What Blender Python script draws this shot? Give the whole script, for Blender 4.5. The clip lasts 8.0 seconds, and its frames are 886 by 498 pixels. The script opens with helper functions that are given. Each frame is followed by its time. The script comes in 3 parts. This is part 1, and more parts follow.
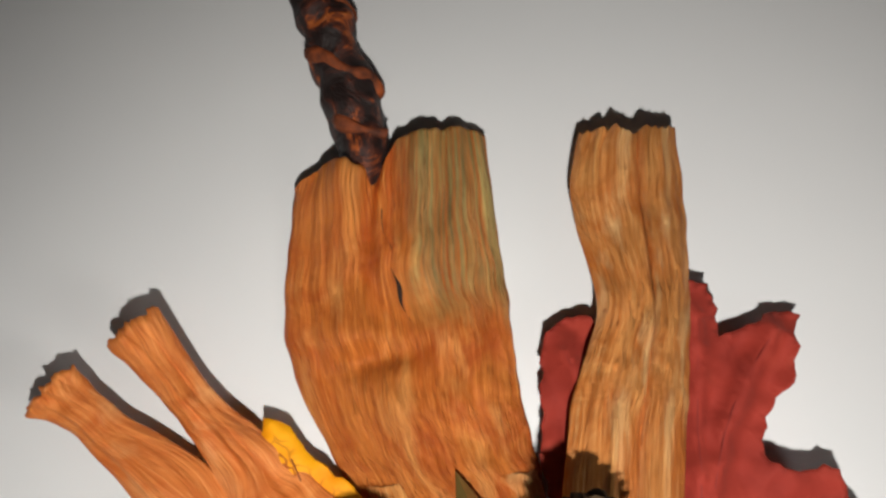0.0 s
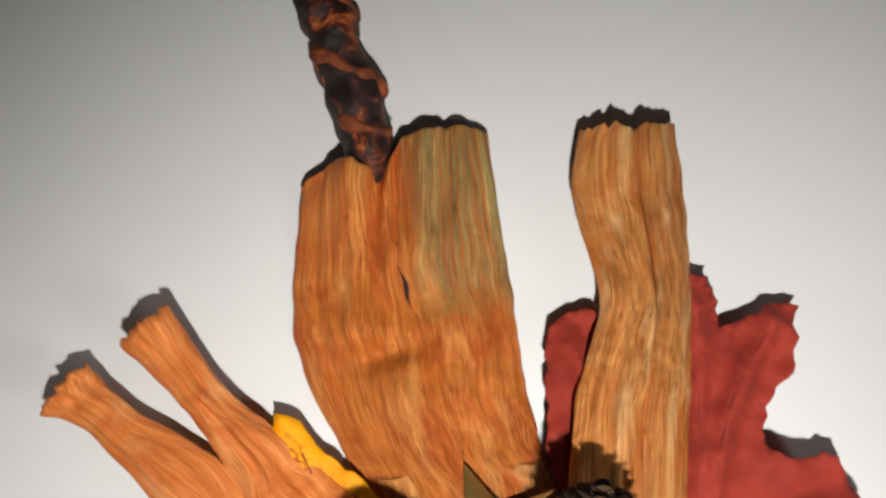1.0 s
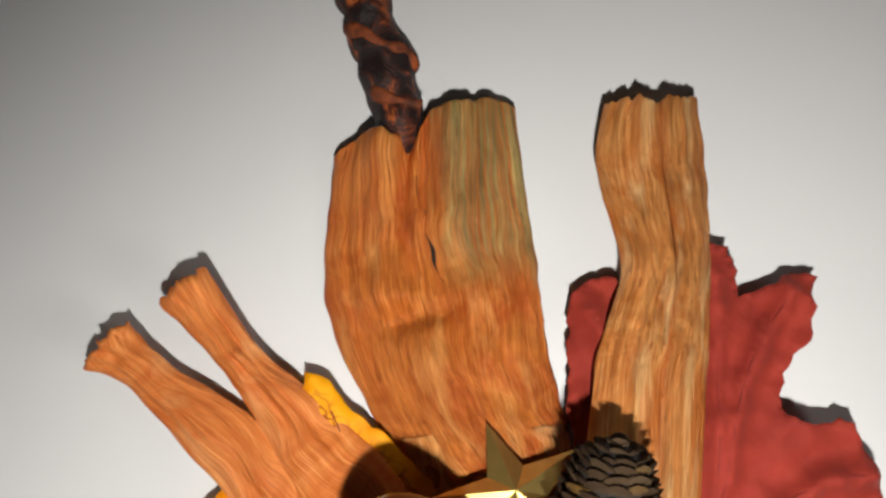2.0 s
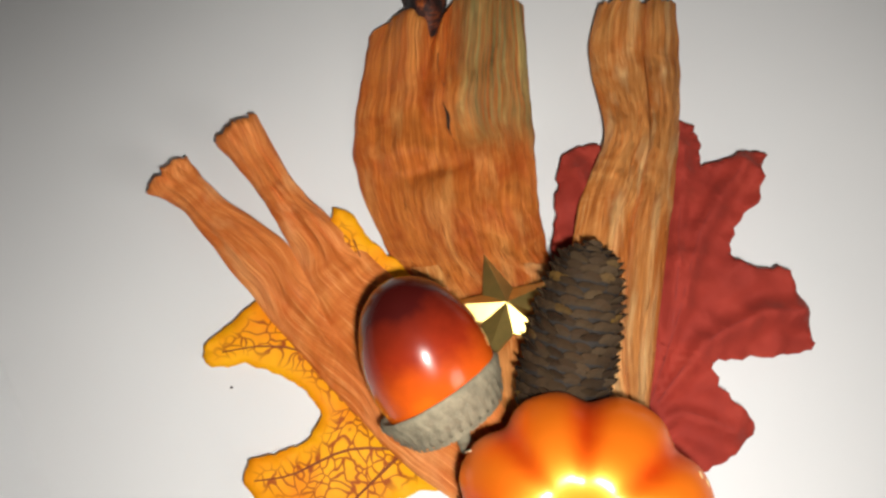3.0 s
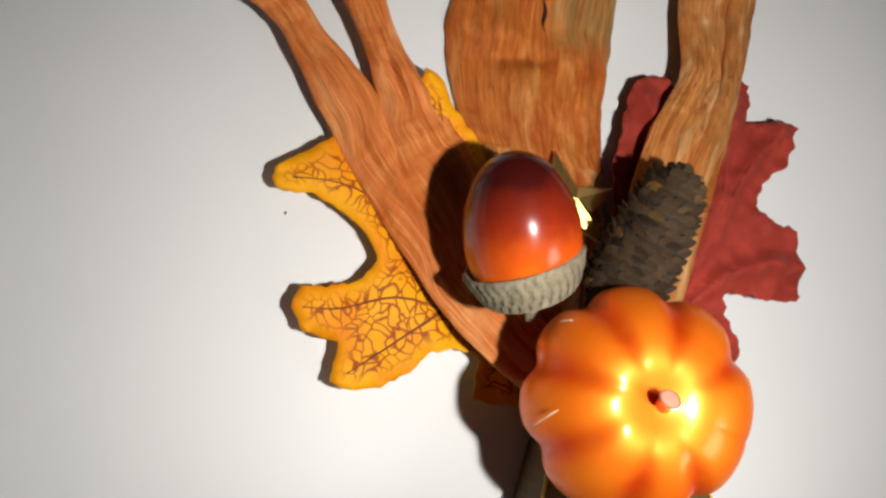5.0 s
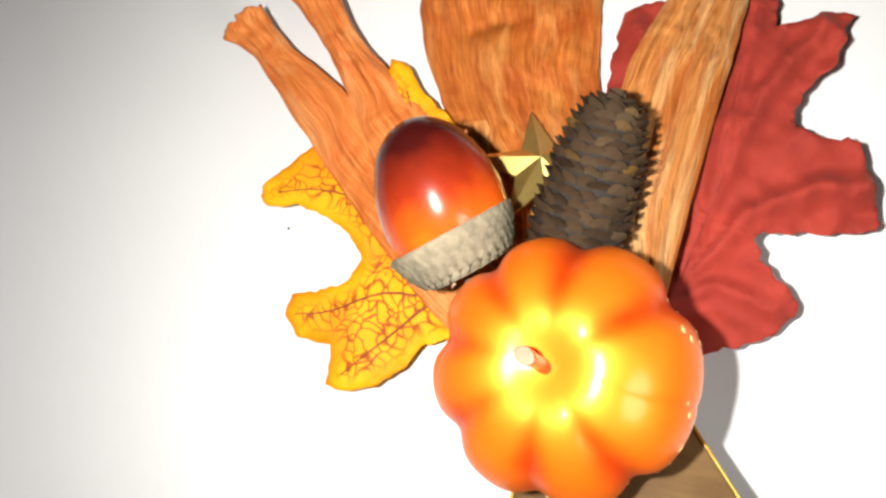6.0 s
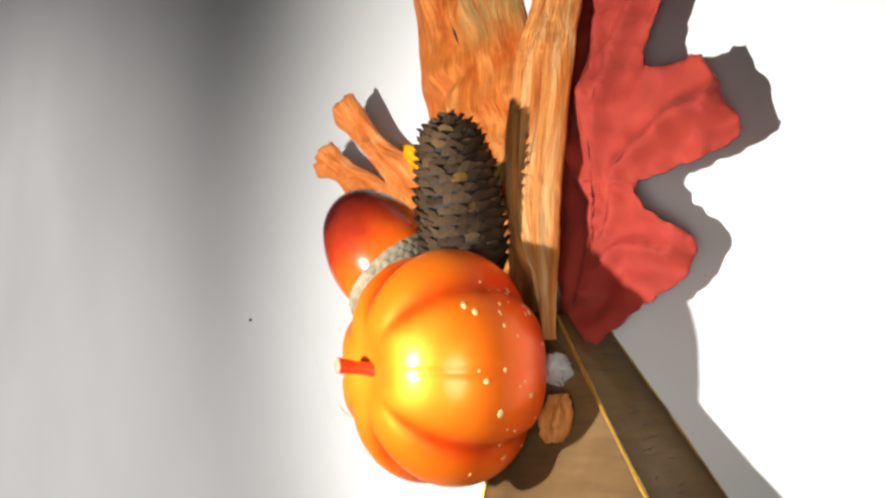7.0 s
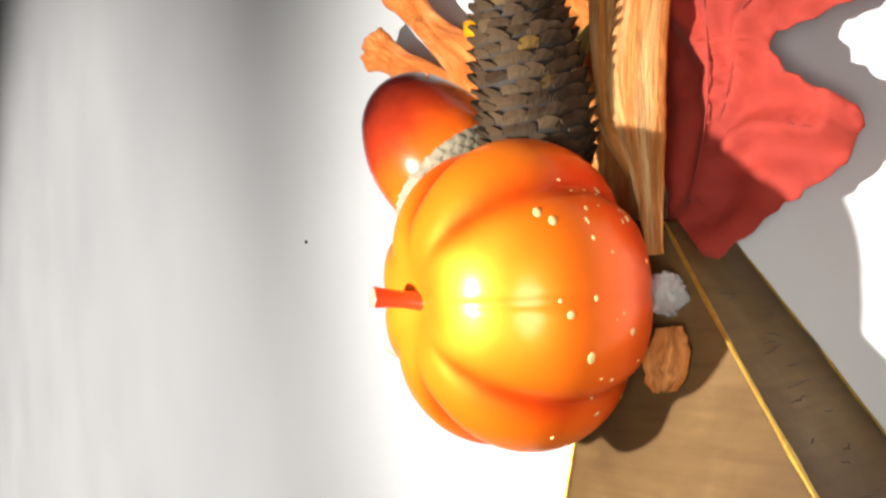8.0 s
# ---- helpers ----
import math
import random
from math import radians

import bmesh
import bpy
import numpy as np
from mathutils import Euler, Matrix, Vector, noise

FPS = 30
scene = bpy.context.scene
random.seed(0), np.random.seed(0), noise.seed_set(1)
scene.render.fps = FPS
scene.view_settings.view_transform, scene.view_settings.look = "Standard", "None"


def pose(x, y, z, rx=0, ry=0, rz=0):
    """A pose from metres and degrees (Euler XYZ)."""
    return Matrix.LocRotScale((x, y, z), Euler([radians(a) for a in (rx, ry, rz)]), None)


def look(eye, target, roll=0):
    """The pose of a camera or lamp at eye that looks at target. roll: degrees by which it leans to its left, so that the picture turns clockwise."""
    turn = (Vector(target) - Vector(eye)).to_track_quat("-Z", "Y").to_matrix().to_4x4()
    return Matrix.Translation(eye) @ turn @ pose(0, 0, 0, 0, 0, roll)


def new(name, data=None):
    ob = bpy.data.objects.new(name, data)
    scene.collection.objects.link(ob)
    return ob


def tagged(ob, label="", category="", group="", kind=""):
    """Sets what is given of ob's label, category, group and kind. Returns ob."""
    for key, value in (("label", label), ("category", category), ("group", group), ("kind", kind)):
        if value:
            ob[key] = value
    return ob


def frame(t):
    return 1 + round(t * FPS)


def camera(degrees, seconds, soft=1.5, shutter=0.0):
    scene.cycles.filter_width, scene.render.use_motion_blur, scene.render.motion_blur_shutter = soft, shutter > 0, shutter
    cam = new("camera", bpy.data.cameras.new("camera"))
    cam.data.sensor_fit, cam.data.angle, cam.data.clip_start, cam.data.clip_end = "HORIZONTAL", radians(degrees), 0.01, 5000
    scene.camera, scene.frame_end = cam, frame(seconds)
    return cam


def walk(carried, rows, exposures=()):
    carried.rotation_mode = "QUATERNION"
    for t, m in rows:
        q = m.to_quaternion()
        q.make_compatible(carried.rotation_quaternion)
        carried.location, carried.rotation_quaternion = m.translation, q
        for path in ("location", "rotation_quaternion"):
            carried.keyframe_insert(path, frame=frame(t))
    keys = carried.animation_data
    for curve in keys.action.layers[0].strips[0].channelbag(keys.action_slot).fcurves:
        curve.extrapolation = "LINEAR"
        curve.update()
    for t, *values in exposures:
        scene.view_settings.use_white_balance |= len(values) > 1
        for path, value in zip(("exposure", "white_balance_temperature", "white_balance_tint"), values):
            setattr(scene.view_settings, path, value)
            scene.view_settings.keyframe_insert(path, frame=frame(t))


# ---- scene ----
cam = camera(50.34, 8.0, soft=2.6)
PATH = [
    (0.0, 0.0033, -0.0316, 0.1680, 8.98, 1.83, 0.01),
    (0.5, 0.0028, -0.0267, 0.1682, 8.88, 0.52, -0.40),
    (1.0, 0.0017, -0.0310, 0.1713, 8.39, 1.67, -0.70),
    (1.2, 0.0048, -0.0271, 0.1729, 7.51, 2.14, -0.46),
    (2.3, 0.0019, -0.0494, 0.1789, 9.61, 4.01, 1.40),
    (2.5, 0.0007, -0.0587, 0.1833, 10.25, 3.99, 2.51),
    (3.0, 0.0026, -0.0831, 0.2013, 11.67, 2.41, 4.08),
    (3.5, 0.0021, -0.0887, 0.1863, 12.24, 1.52, 5.81),
    (4.0, -0.0034, -0.1009, 0.1833, 12.08, 0.19, 4.91),
    (4.5, -0.0316, -0.0668, 0.1858, 0.44, -9.03, 9.74),
    (5.0, -0.0613, -0.1043, 0.2040, 4.96, -13.99, 16.15),
    (5.2, -0.0654, -0.1248, 0.2073, 6.99, -15.64, 16.57),
    (6.3, 0.1002, -0.0871, 0.1817, 9.37, 34.53, 9.14),
    (6.5, 0.1314, -0.1017, 0.1718, 17.78, 45.63, 11.78),
    (7.0, 0.1630, -0.1005, 0.1398, 4.42, 53.33, -5.59),
    (7.5, 0.1538, -0.1113, 0.1532, 11.57, 51.28, 1.10),
    (8.0, 0.1305, -0.0978, 0.1118, -3.45, 58.75, -9.08),
]
EXPOSURES = [(0.0, -1.15), (0.5, -1.1), (1.0, -1.0), (2.5, -1.15), (3.0, -1.25), (3.5, -0.9), (4.0, -1.25), (4.5, -1.4), (5.2, -1.3), (6.3, -0.45), (7.0, -0.45), (7.5, -0.6), (8.0, -0.1)]
walk(cam, [(t, pose(x, y, z, rx, ry, rz)) for t, x, y, z, rx, ry, rz in PATH], EXPOSURES)

# ---- light: small bright lamps over the table plus added fill, otherwise a dark room ----
U = 0.01  # the arrangement is laid out in centimetres
world = bpy.data.worlds.new("world")
scene.world = world
world.use_nodes = True
world.node_tree.nodes["Background"].inputs["Color"].default_value = (0.75, 0.85, 1.0, 1)
world.node_tree.nodes["Background"].inputs["Strength"].default_value = 0.008
def spot_lamp(name, at, aim, watts, size, cone):
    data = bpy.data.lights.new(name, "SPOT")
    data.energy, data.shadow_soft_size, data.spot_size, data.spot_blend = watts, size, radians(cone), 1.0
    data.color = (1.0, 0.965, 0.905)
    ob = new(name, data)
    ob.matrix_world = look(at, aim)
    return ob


# two fixed lamps stand for one phone light that moves with the camera
spot_lamp("torch_above", (0.012, -0.094, 0.205), (0.024, -0.078, 0.0), 5.2, 0.004, 97)
spot_lamp("torch_beside", (0.150, -0.125, 0.150), (0.014, -0.105, 0.03), 1.4, 0.040, 60)
# added, unseen fill from high up that brightens the far end of the table
far = spot_lamp("far_table_fill", (-0.685, -0.43, 1.60), (-0.645, -0.39, 0.0), 150.0, 0.06, 46)
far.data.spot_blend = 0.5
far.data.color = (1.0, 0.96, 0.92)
# added, unseen area fill below the ceiling for the room's dim light
room_data = bpy.data.lights.new("room_fill", "AREA")
room_data.shape, room_data.size, room_data.energy = "SQUARE", 1.2, 0.3
room_data.color = (1.0, 0.96, 0.92)
room_light = new("room_fill", room_data)
room_light.matrix_world = look((-0.2, 0.0, 1.62), (-0.2, 0.0, 0.0))

# ---- materials ----
def material(name, rough=0.5, metal=0.0):
    m = bpy.data.materials.new(name)
    m.use_nodes = True
    p = m.node_tree.nodes["Principled BSDF"]
    p.inputs["Roughness"].default_value, p.inputs["Metallic"].default_value = rough, metal
    return m, m.node_tree, p


def node(nt, kind, **values):
    n = nt.nodes.new(kind)
    for key, value in values.items():
        n.inputs[key.replace("_", " ")].default_value = value
    return n


def coords(nt, source="Object", scale=(1, 1, 1)):
    tc = nt.nodes.new("ShaderNodeTexCoord")
    mp = nt.nodes.new("ShaderNodeMapping")
    mp.inputs["Scale"].default_value = scale
    nt.links.new(tc.outputs[source], mp.inputs["Vector"])
    return mp.outputs["Vector"]


def ramp(nt, fac, stops):
    r = nt.nodes.new("ShaderNodeValToRGB")
    els = r.color_ramp.elements
    while len(els) < len(stops):
        els.new(0.5)
    for e, (at, c) in zip(els, stops):
        e.position, e.color = at, (*c, 1) if len(c) == 3 else c
    nt.links.new(fac, r.inputs["Fac"])
    return r.outputs["Color"]


def noise_tex(nt, vec, scale, detail=4.0, rough=0.55, distort=0.0):
    n = node(nt, "ShaderNodeTexNoise", Scale=scale, Detail=detail, Roughness=rough, Distortion=distort)
    nt.links.new(vec, n.inputs["Vector"])
    return n.outputs["Fac"]


def mix(nt, fac, a, b, blend="MIX"):
    n = nt.nodes.new("ShaderNodeMix")
    n.data_type, n.blend_type = "RGBA", blend
    for value, socket in ((fac, n.inputs[0]), (a, n.inputs[6]), (b, n.inputs[7])):
        if isinstance(value, (int, float)):
            socket.default_value = value
        elif isinstance(value, tuple):
            socket.default_value = (*value, 1)
        else:
            nt.links.new(value, socket)
    return n.outputs[2]


def bump(nt, p, height, strength=0.4, distance=0.0003):
    b = node(nt, "ShaderNodeBump", Strength=strength, Distance=distance)
    nt.links.new(height, b.inputs["Height"])
    if p.inputs["Normal"].is_linked:
        nt.links.new(p.inputs["Normal"].links[0].from_socket, b.inputs["Normal"])
    nt.links.new(b.outputs["Normal"], p.inputs["Normal"])


def husk_material(name, light, dark, stain=None, relief=1.0):
    m, nt, p = material(name, 0.55)
    fibre = noise_tex(nt, coords(nt, "UV", (15.0, 0.34, 1)), 1.0, 5, 0.65, 0.35)
    fine = noise_tex(nt, coords(nt, "UV", (50.0, 0.8, 1)), 1.0, 3, 0.6)
    blot = noise_tex(nt, coords(nt, "UV", (0.75, 0.42, 1)), 1.0, 5, 0.65, 0.8)
    pale = noise_tex(nt, coords(nt, "UV", (1.3, 0.33, 7)), 1.0, 4, 0.6, 0.4)
    mid = tuple((a + b) / 2 for a, b in zip(light, dark))
    c = ramp(nt, fibre, [(0.25, tuple(v * 0.8 + w * 0.2 for v, w in zip(dark, mid))), (0.5, mid), (0.75, light)])
    c = mix(nt, ramp(nt, blot, [(0.40, (0, 0, 0)), (0.60, (0.85, 0.85, 0.85))]), c, tuple(v * k for v, k in zip(dark, (0.92, 0.80, 0.6))))
    c = mix(nt, ramp(nt, pale, [(0.50, (0, 0, 0)), (0.70, (0.75, 0.75, 0.75))]), c, tuple(min(0.92, v * k) for v, k in zip(light, (1.12, 1.45, 2.2))))
    c = mix(nt, ramp(nt, fine, [(0.32, (0.75, 0.75, 0.75)), (0.48, (0, 0, 0))]), c, tuple(v * 0.8 for v in dark))
    c = mix(nt, ramp(nt, fine, [(0.57, (0, 0, 0)), (0.74, (0.7, 0.7, 0.7))]), c, tuple(min(0.92, v * k) for v, k in zip(light, (1.15, 1.4, 1.9))))
    if stain:
        tc = nt.nodes.new("ShaderNodeTexCoord")
        sep = nt.nodes.new("ShaderNodeSeparateXYZ")
        nt.links.new(tc.outputs["UV"], sep.inputs[0])
        across = ramp(nt, math_node(nt, "ADD", math_node(nt, "MULTIPLY", sep.outputs["X"], 0.25), math_node(nt, "MULTIPLY", math_node(nt, "ADD", blot, pale), 0.3)), [(0.80, (0, 0, 0)), (0.96, (1, 1, 1))])
        reach = math_node(nt, "ADD", math_node(nt, "MULTIPLY", sep.outputs["Y"], 0.1), math_node(nt, "MULTIPLY", math_node(nt, "ADD", fibre, blot), 0.28))
        along = ramp(nt, reach, [(0.20, (0.35, 0.35, 0.35)), (0.32, (1, 1, 1)), (0.52, (0.9, 0.9, 0.9)), (0.62, (0, 0, 0))])
        area = mix(nt, 1.0, mix(nt, 1.0, across, along, "MULTIPLY"), ramp(nt, fibre, [(0.36, (0.15, 0.15, 0.15)), (0.56, (1, 1, 1))]), "MULTIPLY")
        streak = ramp(nt, noise_tex(nt, coords(nt, "UV", (5.0, 0.35, 3)), 1.0, 4, 0.6, 0.3), [(0.35, tuple(v * 0.45 for v in stain)), (0.55, stain), (0.70, tuple(min(0.9, v * 1.75) for v in stain))])
        c = mix(nt, area, c, streak)
    nt.links.new(c, p.inputs["Base Color"])
    nt.links.new(ramp(nt, fine, [(0.2, (0.42, 0.42, 0.42)), (0.8, (0.68, 0.68, 0.68))]), p.inputs["Roughness"])
    bump(nt, p, fibre, 0.9 * relief, 0.0010)
    bump(nt, p, fine, 0.9 * relief, 0.0005)
    bump(nt, p, blot, 0.5 * relief, 0.0020)
    p.inputs["Specular IOR Level"].default_value = 0.25
    return m


def math_node(nt, op, a, b):
    n = nt.nodes.new("ShaderNodeMath")
    n.operation = op
    for value, socket in ((a, n.inputs[0]), (b, n.inputs[1])):
        if isinstance(value, (int, float)):
            socket.default_value = value
        else:
            nt.links.new(value, socket)
    return n.outputs[0]


HUSK = husk_material("corn_husk", (0.88, 0.33, 0.085), (0.54, 0.125, 0.020), None, 0.7)
HUSK_STAINED = husk_material("stained_corn_husk", (0.88, 0.30, 0.055), (0.46, 0.090, 0.010), (0.32, 0.235, 0.080))
HUSK_PALE = husk_material("pale_corn_husk", (0.92, 0.45, 0.14), (0.54, 0.150, 0.022))


def plain(name, color, rough=0.5, metal=0.0, grain=0.0, scale=200.0, spread=0.25):
    """A surface of one colour with a fine mottle and relief."""
    m, nt, p = material(name, rough, metal)
    f = noise_tex(nt, coords(nt), scale, 5, 0.6)
    g = noise_tex(nt, coords(nt), scale * 0.13, 3, 0.5)
    c = ramp(nt, f, [(0.3, tuple(v * (1 - spread) for v in color)), (0.7, tuple(min(1, v * (1 + spread)) for v in color))])
    c = mix(nt, ramp(nt, g, [(0.35, (0, 0, 0)), (0.7, (0.5, 0.5, 0.5))]), c, tuple(v * (1 - spread) for v in color))
    nt.links.new(c, p.inputs["Base Color"])
    if grain:
        bump(nt, p, f, grain, 0.0004)
    return m


def table_material():
    m, nt, p = material("white_laminate", 0.42)
    f = noise_tex(nt, coords(nt), 9.0, 4)
    g = noise_tex(nt, coords(nt), 900.0, 2)
    nt.links.new(ramp(nt, f, [(0.3, (0.66, 0.665, 0.675)), (0.7, (0.71, 0.715, 0.72))]), p.inputs["Base Color"])
    nt.links.new(ramp(nt, f, [(0.3, (0.40, 0.40, 0.40)), (0.7, (0.5, 0.5, 0.5))]), p.inputs["Roughness"])
    bump(nt, p, g, 0.05, 0.0001)
    return m


def red_fabric():
    m, nt, p = material("red_fabric", 0.75)
    v = coords(nt, "Object", (1, 1, 0.02))
    weave = nt.nodes.new("ShaderNodeTexWave")
    weave.inputs["Scale"].default_value, weave.inputs["Distortion"].default_value = 2300.0, 0.6
    weave.inputs["Detail"].default_value = 1.0
    weave.bands_direction = "DIAGONAL"
    nt.links.new(v, weave.inputs["Vector"])
    blot = noise_tex(nt, v, 90.0, 5, 0.6)
    c = ramp(nt, blot, [(0.3, (0.20, 0.018, 0.013)), (0.55, (0.29, 0.028, 0.018)), (0.75, (0.36, 0.045, 0.028))])
    c = mix(nt, ramp(nt, weave.outputs["Fac"], [(0.2, (0, 0, 0)), (0.9, (0.2, 0.2, 0.2))]), c, (0.50, 0.085, 0.05))
    nt.links.new(c, p.inputs["Base Color"])
    p.inputs["Sheen Weight"].default_value, p.inputs["Sheen Roughness"].default_value = 0.08, 0.4
    p.inputs["Sheen Tint"].default_value = (1.0, 0.55, 0.45, 1)
    bump(nt, p, weave.outputs["Fac"], 0.3, 0.00015)
    bump(nt, p, noise_tex(nt, v, 160.0, 3), 0.5, 0.0006)
    p.inputs["Specular IOR Level"].default_value = 0.2
    return m


def yellow_leaf_material():
    m, nt, p = material("printed_yellow_leaf", 0.6)
    v = coords(nt)
    warp = nt.nodes.new("ShaderNodeTexNoise")
    warp.inputs["Scale"].default_value = 110.0
    nt.links.new(v, warp.inputs["Vector"])
    vec = mix(nt, 0.006, v, warp.outputs["Color"], "LINEAR_LIGHT")
    cells = nt.nodes.new("ShaderNodeTexVoronoi")
    cells.feature = "DISTANCE_TO_EDGE"
    cells.inputs["Scale"].default_value = 330.0
    nt.links.new(vec, cells.inputs["Vector"])
    blot = noise_tex(nt, v, 70.0, 4)
    base = ramp(nt, blot, [(0.35, (0.80, 0.24, 0.004)), (0.55, (0.86, 0.36, 0.006)), (0.75, (0.90, 0.44, 0.008))])
    lines = ramp(nt, cells.outputs["Distance"], [(0.03, (1, 1, 1)), (0.10, (0, 0, 0))])
    # the net of printed veins fades towards the rim
    sep = nt.nodes.new("ShaderNodeSeparateXYZ")
    tc = nt.nodes.new("ShaderNodeTexCoord")
    nt.links.new(tc.outputs["UV"], sep.inputs[0])
    inner = ramp(nt, sep.outputs["X"], [(0.12, (0, 0, 0)), (0.40, (1, 1, 1))])
    lines = mix(nt, 1.0, lines, inner, "MULTIPLY")
    nt.links.new(mix(nt, lines, base, (0.34, 0.07, 0.008)), p.inputs["Base Color"])
    bump(nt, p, blot, 0.3, 0.0005)
    p.inputs["Specular IOR Level"].default_value = 0.15
    return m


def lacquer_pumpkin():
    m, nt, p = material("pearl_orange_lacquer", 0.45, 0.45)
    f = noise_tex(nt, coords(nt), 60.0, 4)
    tc = nt.nodes.new("ShaderNodeTexCoord")
    sep = nt.nodes.new("ShaderNodeSeparateXYZ")
    nt.links.new(tc.outputs["UV"], sep.inputs[0])
    # pearl paint; light and shade put into its colour: yellow-orange bulges, red grooves and base
    c = ramp(nt, sep.outputs["X"], [(0.0, (0.70, 0.055, 0.003)), (0.5, (0.86, 0.12, 0.005)), (1.0, (0.93, 0.19, 0.009))])
    c = mix(nt, ramp(nt, sep.outputs["Y"], [(0.28, (1, 1, 1)), (0.60, (0, 0, 0))]), c, (0.74, 0.045, 0.004))
    c = mix(nt, ramp(nt, f, [(0.45, (0, 0, 0)), (0.75, (0.35, 0.35, 0.35))]), c, (0.96, 0.30, 0.018))
    nt.links.new(c, p.inputs["Base Color"])
    nt.links.new(ramp(nt, f, [(0.3, (0.44, 0.44, 0.44)), (0.7, (0.55, 0.55, 0.55))]), p.inputs["Roughness"])
    p.inputs["Coat IOR"].default_value = 1.45
    p.inputs["Specular Tint"].default_value = (1.0, 0.75, 0.30, 1)
    p.inputs["Coat Weight"].default_value, p.inputs["Coat Roughness"].default_value = 0.4, 0.20
    bump(nt, p, noise_tex(nt, coords(nt), 240.0, 2), 0.06, 0.0003)
    return m


def acorn_lacquer():
    m, nt, p = material("acorn_lacquer", 0.24)
    tc = nt.nodes.new("ShaderNodeTexCoord")
    sep = nt.nodes.new("ShaderNodeSeparateXYZ")
    nt.links.new(tc.outputs["UV"], sep.inputs[0])
    f = noise_tex(nt, coords(nt), 110.0, 4)
    h = math_node(nt, "ADD", sep.outputs["Y"], math_node(nt, "MULTIPLY", f, 0.32))
    c = ramp(nt, h, [(0.30, (0.90, 0.20, 0.010)), (0.50, (0.66, 0.095, 0.007)), (0.74, (0.26, 0.022, 0.006)), (1.08, (0.05, 0.005, 0.004))])
    nt.links.new(c, p.inputs["Base Color"])
    p.inputs["IOR"].default_value = 1.35
    p.inputs["Coat Weight"].default_value, p.inputs["Coat Roughness"].default_value = 0.35, 0.10
    p.inputs["Coat IOR"].default_value = 1.35
    bump(nt, p, noise_tex(nt, coords(nt), 130.0, 2), 0.12, 0.0004)
    return m


def twig_material():
    m, nt, p = material("twig_bark", 0.6)
    f = noise_tex(nt, coords(nt), 150.0, 6, 0.65, 1.2)
    g = noise_tex(nt, coords(nt), 420.0, 4)
    c = ramp(nt, f, [(0.47, (0.012, 0.004, 0.003)), (0.56, (0.06, 0.012, 0.005)), (0.64, (0.36, 0.075, 0.010)), (0.76, (0.60, 0.19, 0.03))])
    nt.links.new(c, p.inputs["Base Color"])
    bump(nt, p, f, 1.0, 0.0012)
    bump(nt, p, g, 0.6, 0.0004)
    return m


def scale_material():
    m, nt, p = material("cone_scale", 0.7)
    oi = nt.nodes.new("ShaderNodeObjectInfo")
    f = noise_tex(nt, coords(nt), 520.0, 4)
    c = ramp(nt, oi.outputs["Random"], [(0.0, (0.026, 0.015, 0.008)), (0.7, (0.058, 0.035, 0.018)), (0.95, (0.070, 0.045, 0.024)), (1.0, (0.15, 0.08, 0.016))])
    c = mix(nt, ramp(nt, f, [(0.4, (0, 0, 0)), (0.7, (0.6, 0.6, 0.6))]), c, (0.040, 0.028, 0.019))
    nt.links.new(c, p.inputs["Base Color"])
    bump(nt, p, f, 0.7, 0.0004)
    p.inputs["Specular IOR Level"].default_value = 0.15
    return m


def ribbon_material():
    m, nt, p = material("brown_satin", 0.6)
    v = coords(nt, "Object", (60, 700, 60))
    f = noise_tex(nt, v, 1.0, 3)
    g = noise_tex(nt, coords(nt), 45.0, 5, 0.6, 0.5)
    c = ramp(nt, g, [(0.3, (0.085, 0.047, 0.018)), (0.55, (0.125, 0.072, 0.028)), (0.75, (0.175, 0.108, 0.044))])
    c = mix(nt, ramp(nt, f, [(0.4, (0, 0, 0)), (0.75, (0.45, 0.45, 0.45))]), c, (0.06, 0.032, 0.013))
    nt.links.new(c, p.inputs["Base Color"])
    bump(nt, p, f, 0.35, 0.0002)
    p.inputs["Specular IOR Level"].default_value = 0.12
    return m


def glass_glue():
    m, nt, p = material("clear_glue", 0.03)
    p.inputs["Base Color"].default_value = (0.97, 0.96, 0.94, 1)
    p.inputs["Transmission Weight"].default_value, p.inputs["IOR"].default_value = 0.72, 1.48
    bump(nt, p, noise_tex(nt, coords(nt), 420.0, 2), 0.5, 0.0008)
    return m


TABLE = table_material()
RED = red_fabric()
RED_VEIN = plain("red_vein", (0.26, 0.025, 0.017), 0.8)
YELLOW = yellow_leaf_material()
BROWN_VEIN = plain("brown_vein", (0.24, 0.05, 0.008), 0.7)
PUMPKIN = lacquer_pumpkin()
STALK = plain("red_stalk", (0.62, 0.05, 0.012), 0.3, 0.0, 0.2, 300.0, 0.2)
STALK_CUT = plain("pale_stalk_cut", (0.50, 0.23, 0.15), 0.7)
FLECK = plain("cream_fleck", (0.85, 0.55, 0.22), 0.35)
ACORN = acorn_lacquer()
CUP = plain("acorn_cup", (0.26, 0.225, 0.15), 0.8, 0.0, 0.8, 420.0, 0.35)
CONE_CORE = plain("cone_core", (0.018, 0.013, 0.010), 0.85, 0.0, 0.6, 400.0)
SCALE = scale_material()
BLEMISH = plain("lacquer_blemish", (0.55, 0.18, 0.06), 0.25)
GOLD = plain("gold_paint", (0.74, 0.54, 0.17), 0.40, 0.92, 0.08, 500.0, 0.08)
GOLD_WIRE = plain("gold_edge", (0.55, 0.34, 0.06), 0.38, 0.6, 0.3, 900.0, 0.25)
TWIG = twig_material()
